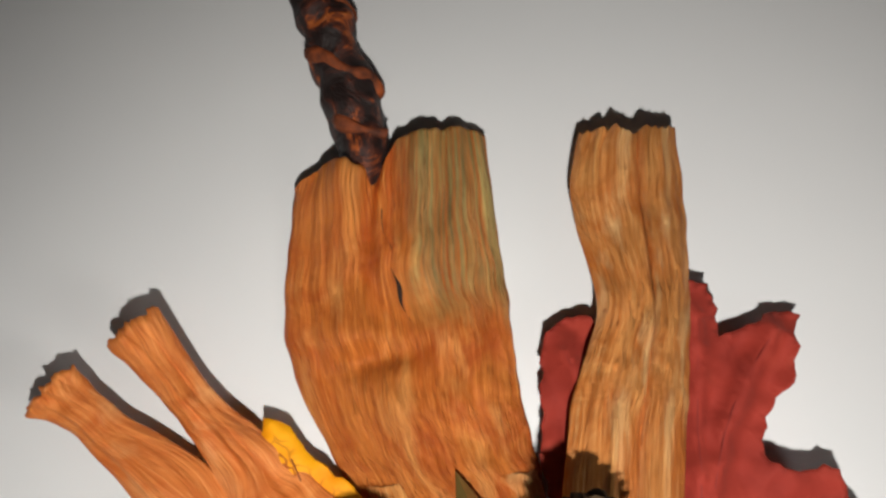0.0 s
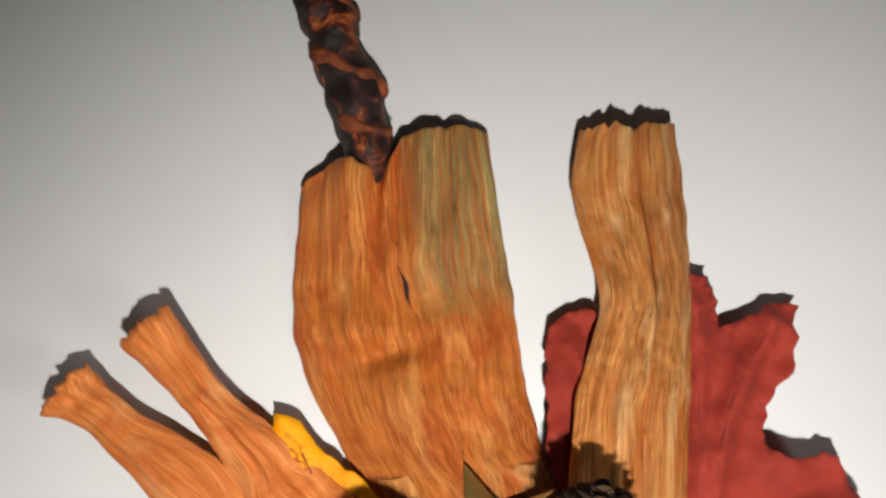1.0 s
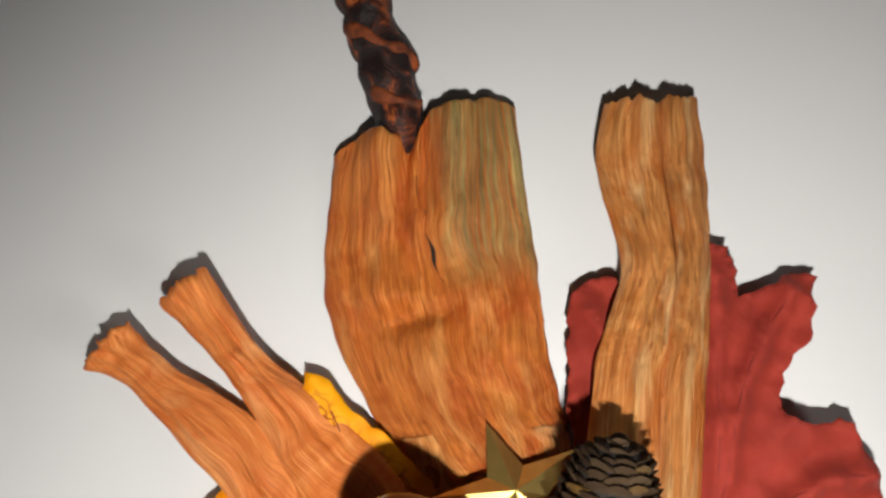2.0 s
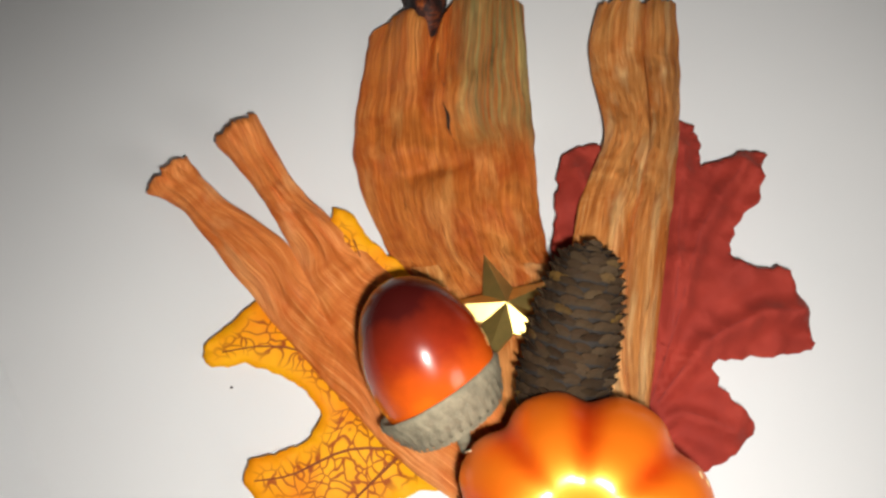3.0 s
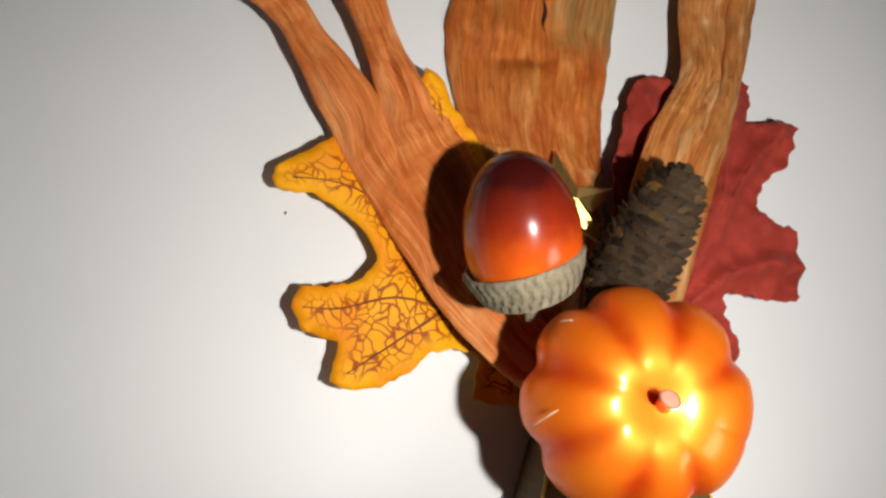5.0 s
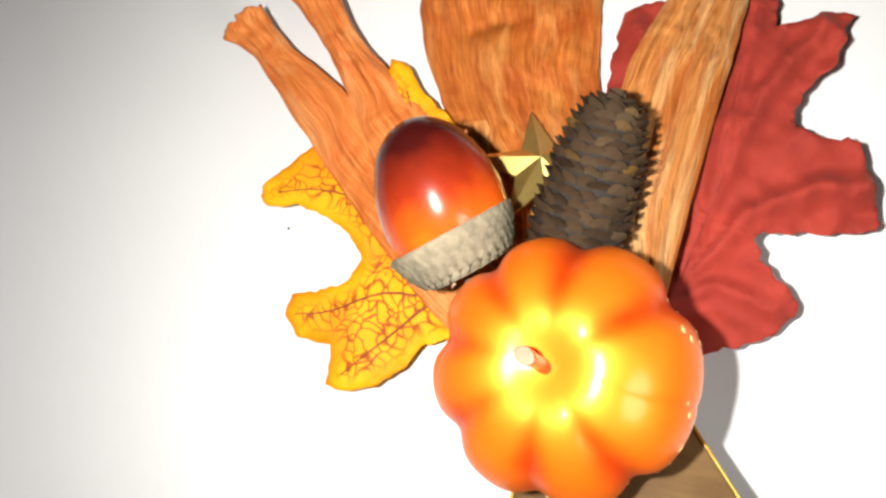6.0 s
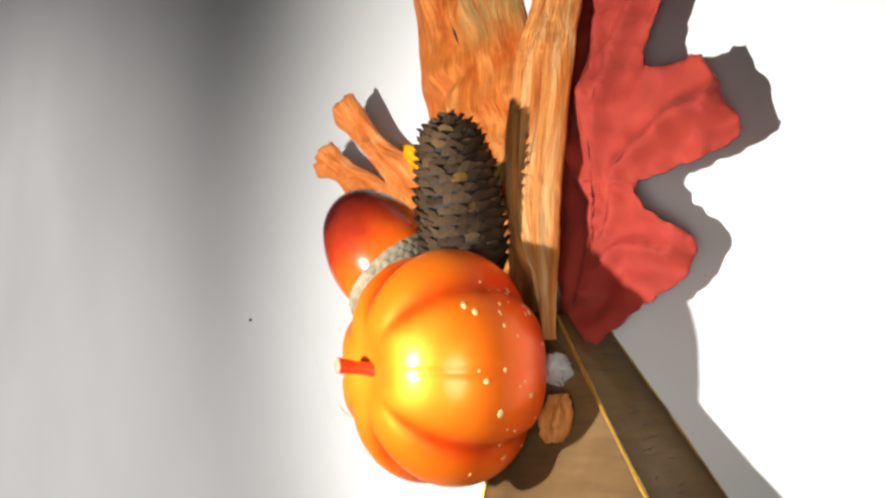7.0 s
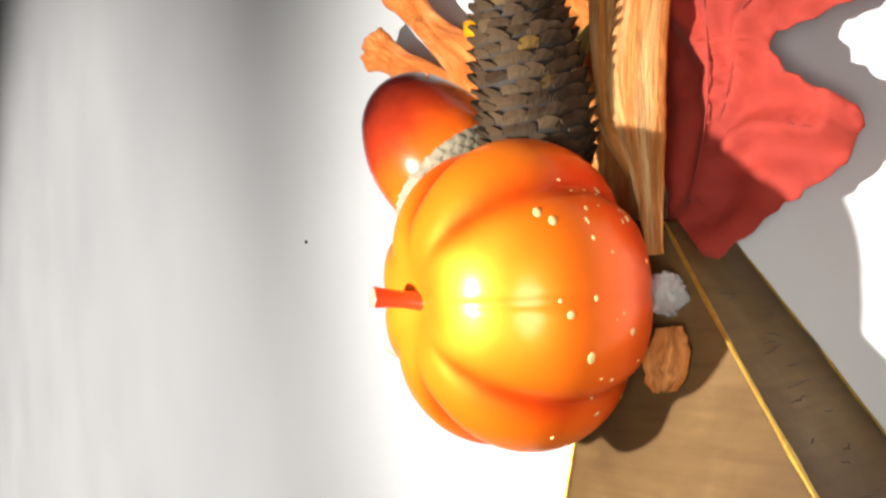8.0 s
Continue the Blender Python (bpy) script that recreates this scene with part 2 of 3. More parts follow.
BARK_STRIP = plain("frayed_bark", (0.22, 0.045, 0.008), 0.8, 0.0, 1.0, 300.0, 0.85)
RIBBON = ribbon_material()
CREASE_SHADE = plain("ribbon_crease_shade", (0.07, 0.04, 0.018), 0.7)
# near-black for the shade inside the husk's split, and for the crumbs
SLIT_SHADE_CRUMB = plain("slit_shade_and_crumb", (0.02, 0.008, 0.004), 0.9)
GLUE = glass_glue()
GLUE_STRING = plain("glue_string", (0.80, 0.66, 0.42), 0.3)
WALL = plain("painted_wall", (0.62, 0.60, 0.57), 0.8, 0.0, 0.1, 30.0, 0.05)
FLOOR = plain("brown_floor", (0.22, 0.15, 0.09), 0.6, 0.0, 0.1, 12.0, 0.2)


# ---- building helpers ----
def root(ob):
    p = Vector()
    while ob is not None:
        p += ob.location
        ob = ob.parent
    return p


def thing(name, at, label, category, group="", kind=""):
    """An Empty at the foot of a thing, in centimetres."""
    ob = new(name)
    ob.empty_display_size = 0.005
    ob.location = Vector(at) * U
    return tagged(ob, label, category, group, kind)


def part(name, bm, mat, parent=None, label="", smooth=True):
    """Links a bmesh, given in centimetres of the world, as one mesh object under its thing."""
    off = root(parent)
    for v in bm.verts:
        v.co = v.co * U - off
    bmesh.ops.recalc_face_normals(bm, faces=bm.faces)
    me = bpy.data.meshes.new(name)
    for f in bm.faces:
        f.smooth = smooth
    bm.to_mesh(me)
    bm.free()
    me.materials.append(mat)
    ob = new(name, me)
    ob.parent = parent
    return tagged(ob, label)


def curve_through(pts, s):
    """A smooth place at s in 0..1 along evenly counted control places."""
    n = len(pts) - 1
    x = min(max(s, 0.0), 1.0) * n
    i = min(int(x), n - 1)
    f = x - i
    a, b, c, d = (Vector(pts[min(max(k, 0), n)]) for k in (i - 1, i, i + 1, i + 2))
    return 0.5 * ((2 * b) + (c - a) * f + (2 * a - 5 * b + 4 * c - d) * f * f + (3 * b - a - 3 * c + d) * f ** 3)


def sheet(fn, nu, nv, thick, width=3.0, length=10.0):
    """A thin sheet with two faces and a rim, from fn(u, v)."""
    bm = bmesh.new()
    uv = bm.loops.layers.uv.new("UVMap")
    top = [[bm.verts.new(fn(i / nu, j / nv)) for i in range(nu + 1)] for j in range(nv + 1)]
    low = [[bm.verts.new(v.co - Vector((0, 0, thick))) for v in row] for row in top]
    spot = {}
    for grid in (top, low):
        for j, row in enumerate(grid):
            for i, v in enumerate(row):
                a, b = i / nu * width, j / nv * length
                spot[v] = (a + 0.22 * noise.noise(Vector((a * 0.7, b * 0.45, length))) + 0.07 * noise.noise(Vector((a * 1.8, b * 1.3, width))), b)
    quads = []
    for j in range(nv):
        for i in range(nu):
            quads.append((top[j][i], top[j][i + 1], top[j + 1][i + 1], top[j + 1][i]))
            quads.append((low[j][i], low[j + 1][i], low[j + 1][i + 1], low[j][i + 1]))
    for j in range(nv):
        for i in (0, nu):
            quads.append((top[j][i], top[j + 1][i], low[j + 1][i], low[j][i]))
    for i in range(nu):
        for j in (0, nv):
            quads.append((top[j][i], low[j][i], low[j][i + 1], top[j][i + 1]))
    for q in quads:
        f = bm.faces.new(q)
        for loop in f.loops:
            loop[uv].uv = spot[loop.vert]
    return bm


def tube(points, radii, sides=12, steps=40, wobble=0.0, seed=0.0, cap=True):
    bm = bmesh.new()
    rings = []
    for k in range(steps + 1):
        s = k / steps
        p = curve_through(points, s)
        d = (curve_through(points, min(1, s + 0.02)) - curve_through(points, max(0, s - 0.02))).normalized()
        a = d.cross(Vector((0.13, 0.2, 1))).normalized()
        b = d.cross(a)
        r = curve_through([(x, 0, 0) for x in radii], s).x
        ring = []
        for i in range(sides):
            t = 2 * math.pi * i / sides
            q = a * math.cos(t) + b * math.sin(t)
            w = 1 + wobble * noise.noise((p + q * r) * 2.2 + Vector((seed, 0, 0)))
            ring.append(bm.verts.new(p + q * r * w))
        rings.append(ring)
    for k in range(steps):
        for i in range(sides):
            bm.faces.new((rings[k][i], rings[k][(i + 1) % sides], rings[k + 1][(i + 1) % sides], rings[k + 1][i]))
    if cap:
        bm.faces.new(rings[0][::-1])
        bm.faces.new(rings[-1])
    return bm


def frame_along(base, tip):
    """Axes with z from base to tip."""
    z = (Vector(tip) - Vector(base)).normalized()
    x = Vector((1, 0, 0)) - z * z.x
    x.normalize()
    y = z.cross(x)
    return Matrix((x, y, z)).transposed().to_4x4()


def revolve(profile, m, sides=64, steps=48, ripple=None):
    """A turned body; profile: (radius, height) control pairs. m places it."""
    bm = bmesh.new()
    uv = bm.loops.layers.uv.new("UVMap")
    rings = []
    top = max(h for _, h in profile)
    spot = {}
    for k in range(steps + 1):
        c = curve_through([(r, 0, h) for r, h in profile], k / steps)
        ring = []
        for i in range(sides):
            t = 2 * math.pi * i / sides
            r = max(c.x, 0.0005) * (ripple(t, c.z) if ripple else 1)
            v = bm.verts.new(m @ Vector((r * math.cos(t), r * math.sin(t), c.z)))
            spot[v] = (i / sides, c.z / top)
            ring.append(v)
        rings.append(ring)
    for k in range(steps):
        for i in range(sides):
            f = bm.faces.new((rings[k][i], rings[k][(i + 1) % sides], rings[k + 1][(i + 1) % sides], rings[k + 1][i]))
            for loop in f.loops:
                loop[uv].uv = spot[loop.vert]
    return bm


def box(bm, lo, hi):
    vs = [bm.verts.new((x, y, z)) for x in (lo[0], hi[0]) for y in (lo[1], hi[1]) for z in (lo[2], hi[2])]
    for q in ((0, 1, 3, 2), (4, 6, 7, 5), (0, 4, 5, 1), (2, 3, 7, 6), (0, 2, 6, 4), (1, 5, 7, 3)):
        bm.faces.new([vs[i] for i in q])
    return bm


# ---- the room and the table ----
TABLE_Z = -0.45  # the table top, in centimetres
def slab(name, lo, hi, mat):
    bm = box(bmesh.new(), lo, hi)
    return tagged(part(name, bm, mat, smooth=False), kind="structure")


slab("floor", (-260, -200, -80), (200, 200, -75), FLOOR)
slab("ceiling", (-260, -200, 165), (200, 200, 170), WALL)
slab("wall_north", (-260, 200, -75), (200, 206, 165), WALL)
slab("wall_south", (-260, -206, -75), (200, -200, 165), WALL)
slab("wall_east", (200, -200, -75), (206, 200, 165), WALL)
slab("wall_west", (-266, -200, -75), (-260, 200, 165), WALL)

table = thing("table", (0, 0, -75), "white laminate table with a smooth matt top", "table")
bm = box(bmesh.new(), (-170, -60, -3.0), (90, 60, TABLE_Z))
bmesh.ops.bevel(bm, geom=bm.edges[:], offset=0.2, segments=2, affect="EDGES")
part("tabletop", bm, TABLE, table, smooth=False)
for sx in (-160, 80):
    for sy in (-52, 52):
        part("leg", box(bmesh.new(), (sx - 3, sy - 3, -75), (sx + 3, sy + 3, -3.0)), TABLE, table, smooth=False)


# ---- leaves ----
def inside_depth(p, ring):
    """The distance of a place to an outline."""
    best = 9.0
    for a, b in zip(ring, ring[1:] + ring[:1]):
        d = b - a
        t = max(0, min(1, (p - a).dot(d) / max(d.length_squared, 1e-9)))
        best = min(best, (p - a - d * t).length)
    return best


def leaf_blade(outline, height, jag, thick=0.035, fine=0.34, seed=0.0):
    """A lobed leaf from a few corners of its outline, with a ragged rim, arched by height(x, y)."""
    pts = [Vector(p) for p in outline]
    ring = []
    for a, b in zip(pts, pts[1:] + pts[:1]):
        n = max(1, int((b - a).length / 0.11))
        side = Vector((-(b - a).y, (b - a).x)).normalized()
        for k in range(n):
            p = a.lerp(b, k / n)
            w = noise.noise(Vector((p.x * 3.1, p.y * 3.1, seed))) * jag + noise.noise(Vector((p.x * 9, p.y * 9, seed + 5))) * jag * 0.7
            ring.append(p + side * w)
    bm = bmesh.new()
    uv = bm.loops.layers.uv.new("UVMap")
    face = bm.faces.new([bm.verts.new((p.x, p.y, 0)) for p in ring])
    face.normal_update()
    bmesh.ops.triangulate(bm, faces=[face])
    for _ in range(5):
        long = [e for e in bm.edges if e.calc_length() > fine]
        if not long:
            break
        bmesh.ops.subdivide_edges(bm, edges=long, cuts=1)
        bmesh.ops.triangulate(bm, faces=[f for f in bm.faces if len(f.verts) > 3])
    deep = {v: inside_depth(v.co.xy, ring) for v in bm.verts}
    for f in bm.faces:
        for loop in f.loops:
            loop[uv].uv = (deep[loop.vert], 0)
    for v in bm.verts:
        v.co.z = height(v.co.x, v.co.y)
    made = bmesh.ops.extrude_face_region(bm, geom=bm.faces[:])
    for v in made["geom"]:
        if isinstance(v, bmesh.types.BMVert):
            v.co.z += thick
    return bm


def vein(parent, pts, height, r0, r1, mat, lift):
    pts = [(x, y, height(x, y) + lift) for x, y in pts]
    n = 9
    fine = []
    for k in range(n + 1):
        p = curve_through(pts, k / n)
        fine.append((p.x, p.y, height(p.x, p.y) + lift))
    part("vein", tube(fine, [r0, r1], 6, 14), mat, parent)


RED_VEINS = [[(3.3, -8.2), (3.9, -6.0), (4.5, -3.6), (5.5, -2.0)], [(3.5, -7.6), (4.6, -6.0), (5.8, -5.3), (6.6, -5.2)],
             [(3.4, -7.9), (4.2, -7.4), (5.3, -7.7)], [(3.9, -6.0), (4.0, -4.0), (4.2, -1.8)], [(3.8, -6.4), (2.8, -4.6), (1.9, -2.4)]]


def seg_dist(x, y, line):
    p = Vector((x, y))
    best = 9.0
    for a, b in zip(line, line[1:]):
        a, b = Vector(a), Vector(b)
        t = max(0, min(1, (p - a).dot(b - a) / (b - a).length_squared))
        best = min(best, (p - a - (b - a) * t).length)
    return best


def red_height(x, y):
    r2 = (x - 4.2) ** 2 + (y + 5.2) ** 2
    z = 0.27 + 0.62 * math.exp(-r2 / 5.2) + 0.6 * math.exp(-((x - 2.9) ** 2 + (y + 9.0) ** 2) / 1.3)
    near = min(seg_dist(x, y, v) for v in RED_VEINS)
    z += 0.19 * math.exp(-(near / 0.14) ** 2) - 0.10 * math.exp(-((near - 0.42) / 0.2) ** 2)
    z += 0.2 * noise.noise(Vector((x * 0.9, y * 0.9, 3))) + 0.1 * noise.noise(Vector((x * 2.4, y * 2.4, 7)))
    z += 0.16 * (0.35 - abs(noise.noise(Vector((x * 1.3 - y * 0.5, y * 0.8 + x * 0.3, 21)))))
    return max(z, TABLE_Z + 0.04)


red = thing("maple_leaf", (4, -6, 0), "dark red fabric maple leaf with creased veins and frayed edge", "leaf")
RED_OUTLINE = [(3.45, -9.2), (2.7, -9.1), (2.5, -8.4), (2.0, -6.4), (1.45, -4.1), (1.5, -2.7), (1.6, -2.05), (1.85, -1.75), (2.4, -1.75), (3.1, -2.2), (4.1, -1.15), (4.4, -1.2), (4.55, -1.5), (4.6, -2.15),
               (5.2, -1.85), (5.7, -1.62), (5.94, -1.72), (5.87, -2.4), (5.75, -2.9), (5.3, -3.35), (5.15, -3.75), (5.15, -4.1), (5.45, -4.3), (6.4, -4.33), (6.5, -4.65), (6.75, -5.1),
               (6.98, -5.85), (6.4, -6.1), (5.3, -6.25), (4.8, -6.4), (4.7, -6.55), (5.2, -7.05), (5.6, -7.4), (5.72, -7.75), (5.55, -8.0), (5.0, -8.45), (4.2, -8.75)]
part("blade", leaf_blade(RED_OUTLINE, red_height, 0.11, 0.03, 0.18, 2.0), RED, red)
for line in RED_VEINS:
    vein(red, line, red_height, 0.014, 0.006, RED_VEIN, 0.012)

YELLOW_VEINS = [[(-0.6, -8.6), (-2.4, -8.6), (-3.6, -9.2), (-4.4, -9.4)], [(-1.0, -8.4), (-2.6, -7.0), (-4.2, -6.6), (-5.4, -6.8)],
                [(-1.4, -8.6), (-2.2, -9.5), (-3.1, -10.5)], [(-1.0, -8.2), (-1.9, -6.2), (-2.8, -4.2)]]


UNDER_HUSK = [(-5.2, -4.0), (-3.3, -5.8), (-0.6, -8.4)]  # where the forked husk presses the leaf down


def yellow_height(x, y):
    z = 0.22 + 0.10 * noise.noise(Vector((x * 0.8, y * 0.8, 11))) + 0.04 * noise.noise(Vector((x * 2.2, y * 2.2, 4)))
    near = min(seg_dist(x, y, v) for v in YELLOW_VEINS)
    under = seg_dist(x, y, UNDER_HUSK)
    z -= 0.42 * math.exp(-(under / 0.85) ** 4)
    return max(TABLE_Z + 0.05, z + 0.03 * math.exp(-(near / 0.12) ** 2))


yellow = thing("oak_leaf", (-3, -8, 0), "yellow artificial oak leaf with printed brown veins", "leaf")
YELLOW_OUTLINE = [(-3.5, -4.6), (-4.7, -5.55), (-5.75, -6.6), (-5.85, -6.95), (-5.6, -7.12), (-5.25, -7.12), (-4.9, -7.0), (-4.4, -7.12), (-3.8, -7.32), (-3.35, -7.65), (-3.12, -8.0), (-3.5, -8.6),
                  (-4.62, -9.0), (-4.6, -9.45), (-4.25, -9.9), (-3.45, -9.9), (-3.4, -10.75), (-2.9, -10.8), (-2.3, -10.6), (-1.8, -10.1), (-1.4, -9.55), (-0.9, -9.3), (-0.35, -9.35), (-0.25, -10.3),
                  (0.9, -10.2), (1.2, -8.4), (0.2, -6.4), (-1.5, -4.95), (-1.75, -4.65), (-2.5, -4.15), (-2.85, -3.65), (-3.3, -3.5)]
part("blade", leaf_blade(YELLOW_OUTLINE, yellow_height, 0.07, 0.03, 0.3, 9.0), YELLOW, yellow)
for line in YELLOW_VEINS:
    vein(yellow, line, yellow_height, 0.035, 0.014, BROWN_VEIN, 0.03)


# ---- corn husks ----
def husk_strip(lefts, rights, heights, arch, folds, thick=0.04, ragged=0.12, seed=0.0, top=None, nu=40, nv=110, bulges=(), span=(0.0, 1.0), ridge=1.0, droop=0.45, brim=0.15):
    """A dried husk between two edges; folds: (place across, depth, width, how fast it dies out) of its lengthwise creases;
    bulges: (across, along, height, half width, half length); span: the share of its breadth that is built."""
    lefts, rights = [(*p, 0) for p in lefts], [(*p, 0) for p in rights]
    hs = [(h, 0, 0) for h in heights]

    def fn(u, v):
        u = span[0] + (span[1] - span[0]) * u
        a, b = curve_through(lefts, v), curve_through(rights, v)
        p = a.lerp(b, u)
        e = math.sin(math.pi * u)
        z = curve_through(hs, v).x + arch * (1 - droop * v) * e ** 0.7
        for at, depth, wide, fade in folds:
            at += 0.08 * noise.noise(Vector((v * 3.0, at * 9, seed)))
            z -= depth * math.exp(-((u - at) / wide) ** 2) * max(0.0, 1 - fade * v)
        for bu, bv, high, wu, wv in bulges:
            z += high * math.exp(-((u - bu) / wu) ** 2 - ((v - bv) / wv) ** 2)
        z += 0.17 * e * noise.noise(Vector((u * 3.5, v * 7, seed))) + 0.05 * e * noise.noise(Vector((u * 8, v * 16, seed + 13))) + 0.045 * ridge * noise.noise(Vector((u * 13, v * 5, seed + 2)))
        across = (b - a).length
        z += 0.030 * ridge * noise.noise(Vector((u * across * 6.5, v * 4, seed + 9))) + 0.018 * ridge * noise.noise(Vector((u * across * 12, v * 6, seed + 3)))
        z += 0.07 * (abs(2 * u - 1) ** 8) * noise.noise(Vector((v * 11, u * 2, seed + 6)))
        if v < brim:
            end = (1 - v / brim) ** 2
            along = (a - curve_through(lefts, min(1, v + 0.03))).normalized()
            p = p + along * end * ragged * (noise.noise(Vector((u * 7, 0, seed + 8))) + 0.6 * noise.noise(Vector((u * 19, 0, seed))))
            if top:
                p = p + along * end * top(u)
        side = 0.05 * noise.noise(Vector((v * 14, u, seed + 4)))
        p = p + (b - a).normalized() * side
        return Vector((p.x, p.y, max(z, TABLE_Z + 0.03 + thick)))

    width = (Vector(lefts[1]) - Vector(rights[1])).length
    length = sum((Vector(q) - Vector(p)).length for p, q in zip(lefts, lefts[1:]))
    return sheet(fn, nu, nv, thick, width, length), fn


def two_tops(u):
    lobe = -0.12 - 0.26 * abs((u - 0.21) / 0.21) ** 4 if u < 0.43 else 0.30 - 0.78 * math.exp(-((u - 0.43) / 0.08) ** 2) - 0.14 * max(0.0, (u - 0.85) / 0.15) ** 2
    return lobe


wide = thing("corn_husk", (0, -3, 0), "broad dried orange corn husk, split and stained grey-green", "corn husk", "corn husks of the arrangement")
bm, wide_fn = husk_strip(
    [(-2.9, 1.0), (-3.05, -0.4), (-3.13, -1.7), (-2.9, -2.8), (-2.4, -3.8), (-1.8, -4.8), (-1.3, -5.7)],
    [(0.55, 1.45), (0.75, 0.1), (0.92, -1.0), (1.05, -2.1), (1.2, -3.2), (1.42, -4.1), (1.55, -4.75)],
    [-0.05, -0.28, -0.34, -0.34, -0.28, -0.18, -0.08], 0.62, [(0.43, 0.6, 0.045, 1.9), (0.52, 0.20, 0.022, 1.2), (0.58, 0.16, 0.03, 1.4), (0.12, 0.10, 0.03, 0.9), (0.33, 0.10, 0.025, 1.0), (0.72, 0.16, 0.02, 1.2), (0.2, 0.06, 0.05, 0.3), (0.62, 0.16, 0.035, 0.8), (0.8, 0.14, 0.03, 0.8), (0.9, 0.08, 0.03, 0.5)], 0.045, 0.08, 1.0, two_tops, 96, 140,
    [(0.30, 0.40, 0.26, 0.14, 0.08), (0.38, 0.495, -0.26, 0.16, 0.04), (0.5, 0.63, 0.22, 0.22, 0.09), (0.27, 0.07, 0.50, 0.13, 0.09), (0.75, 0.08, 0.14, 0.14, 0.1), (0.55, 0.85, -0.14, 0.05, 0.12), (0.72, 0.32, -0.12, 0.06, 0.12)], droop=0.2, brim=0.24)
part("blade", bm, HUSK_STAINED, wide)
bm, _ = husk_strip([(-1.55, -4.7), (-1.1, -5.8), (-0.6, -7.0), (0.0, -8.6)], [(1.45, -4.4), (1.7, -5.6), (1.75, -7.0), (1.6, -8.6)],
                   [0.0, 0.12, 0.25, 0.4], 0.3, [(0.5, 0.1, 0.06, 0.3)], 0.04, 0.05, 17.0, None, 40, 60)
part("tail", bm, HUSK_PALE, wide, "gathered lower end of the husk")
# dark strip laid on the husk as the shade inside its split
slit_shade = [wide_fn(0.46 + 0.10 * k / 6 + 0.006 * (-1) ** k, 0.12 + 0.29 * k / 6) + Vector((0, 0, 0.0)) for k in range(7)]
part("slit_shade", tube(slit_shade, [0.012, 0.03, 0.022, 0.03, 0.01], 6, 40, 1.6, 3.0), SLIT_SHADE_CRUMB, wide, "painted shade inside the split in the husk")

strip = thing("corn_husk", (3, -3, 0), "narrow pale orange corn husk strip with a lengthwise fold", "corn husk", "corn husks of the arrangement")
STRIP_L = [(2.25, 1.55), (2.08, 0.7), (2.13, -0.1), (2.33, -0.9), (2.45, -1.6), (2.32, -2.2), (2.05, -2.9), (1.9, -3.6), (1.75, -5.0), (1.95, -6.8), (2.75, -8.2), (3.08, -9.1)]
STRIP_R = [(3.95, 1.55), (4.03, 0.7), (4.04, -0.1), (4.05, -0.9), (4.03, -1.6), (3.97, -2.2), (3.9, -2.9), (3.8, -3.6), (3.65, -5.0), (3.48, -6.6), (3.36, -8.0), (3.24, -9.1)]
STRIP_H = [0.35, 0.35, 0.4, 0.5, 0.6, 0.75, 0.9, 1.0, 1.2, 1.4, 1.5, 1.55]


def strip_top(u):
    return -0.16 * math.exp(-((u - 0.52) / 0.1) ** 2)


bm, strip_fn = husk_strip(STRIP_L, STRIP_R, STRIP_H, 0.42, [(0.66, 0.3, 0.06, 0.2), (0.3, 0.09, 0.05, 0.3), (0.45, 0.07, 0.03, 0.3), (0.14, 0.06, 0.03, 0.2)], 0.04, 0.12, 4.0,
                          strip_top, 60, 130, [(0.15, 0.35, 0.15, 0.12, 0.06), (0.3, 0.2, -0.12, 0.15, 0.06)], (0.0, 0.72))
part("blade", bm, HUSK_PALE, strip)
bm, _ = husk_strip(STRIP_L, STRIP_R, [h + 0.06 for h in STRIP_H], 0.45, [(0.58, 0.22, 0.04, 0.1), (0.8, 0.06, 0.03, 0.2)], 0.04, 0.12, 4.0, strip_top, 36, 130, [(0.85, 0.3, 0.08, 0.1, 0.12)], (0.6, 1.0))
part("folded_edge", bm, HUSK_PALE, strip)

fork = thing("corn_husk", (-4, -6, 0), "forked dried orange corn husk with two curled tips", "corn husk", "corn husks of the arrangement")
bm, lower_fn = husk_strip(
    [(-7.45, -3.45), (-6.5, -3.9), (-4.9, -5.6), (-3.1, -7.3), (-1.2, -8.9), (0.9, -10.0)],
    [(-6.65, -2.58), (-5.95, -3.3), (-4.3, -4.35), (-2.9, -5.9), (-0.6, -7.6), (1.8, -9.0)],
    [0.45, 0.32, 0.15, 0.3, 0.7, 1.1], 0.3, [(0.42, 0.14, 0.07, 1.2), (0.8, 0.05, 0.06, 0.4)], 0.05, 0.1, 7.0, None, 60, 120,
    [(0.5, 0.03, 0.14, 0.5, 0.03), (0.5, 0.12, -0.06, 0.3, 0.05), (0.7, 0.45, 0.1, 0.2, 0.1)], (0.0, 1.0), 0.4)
part("branch", bm, HUSK, fork)
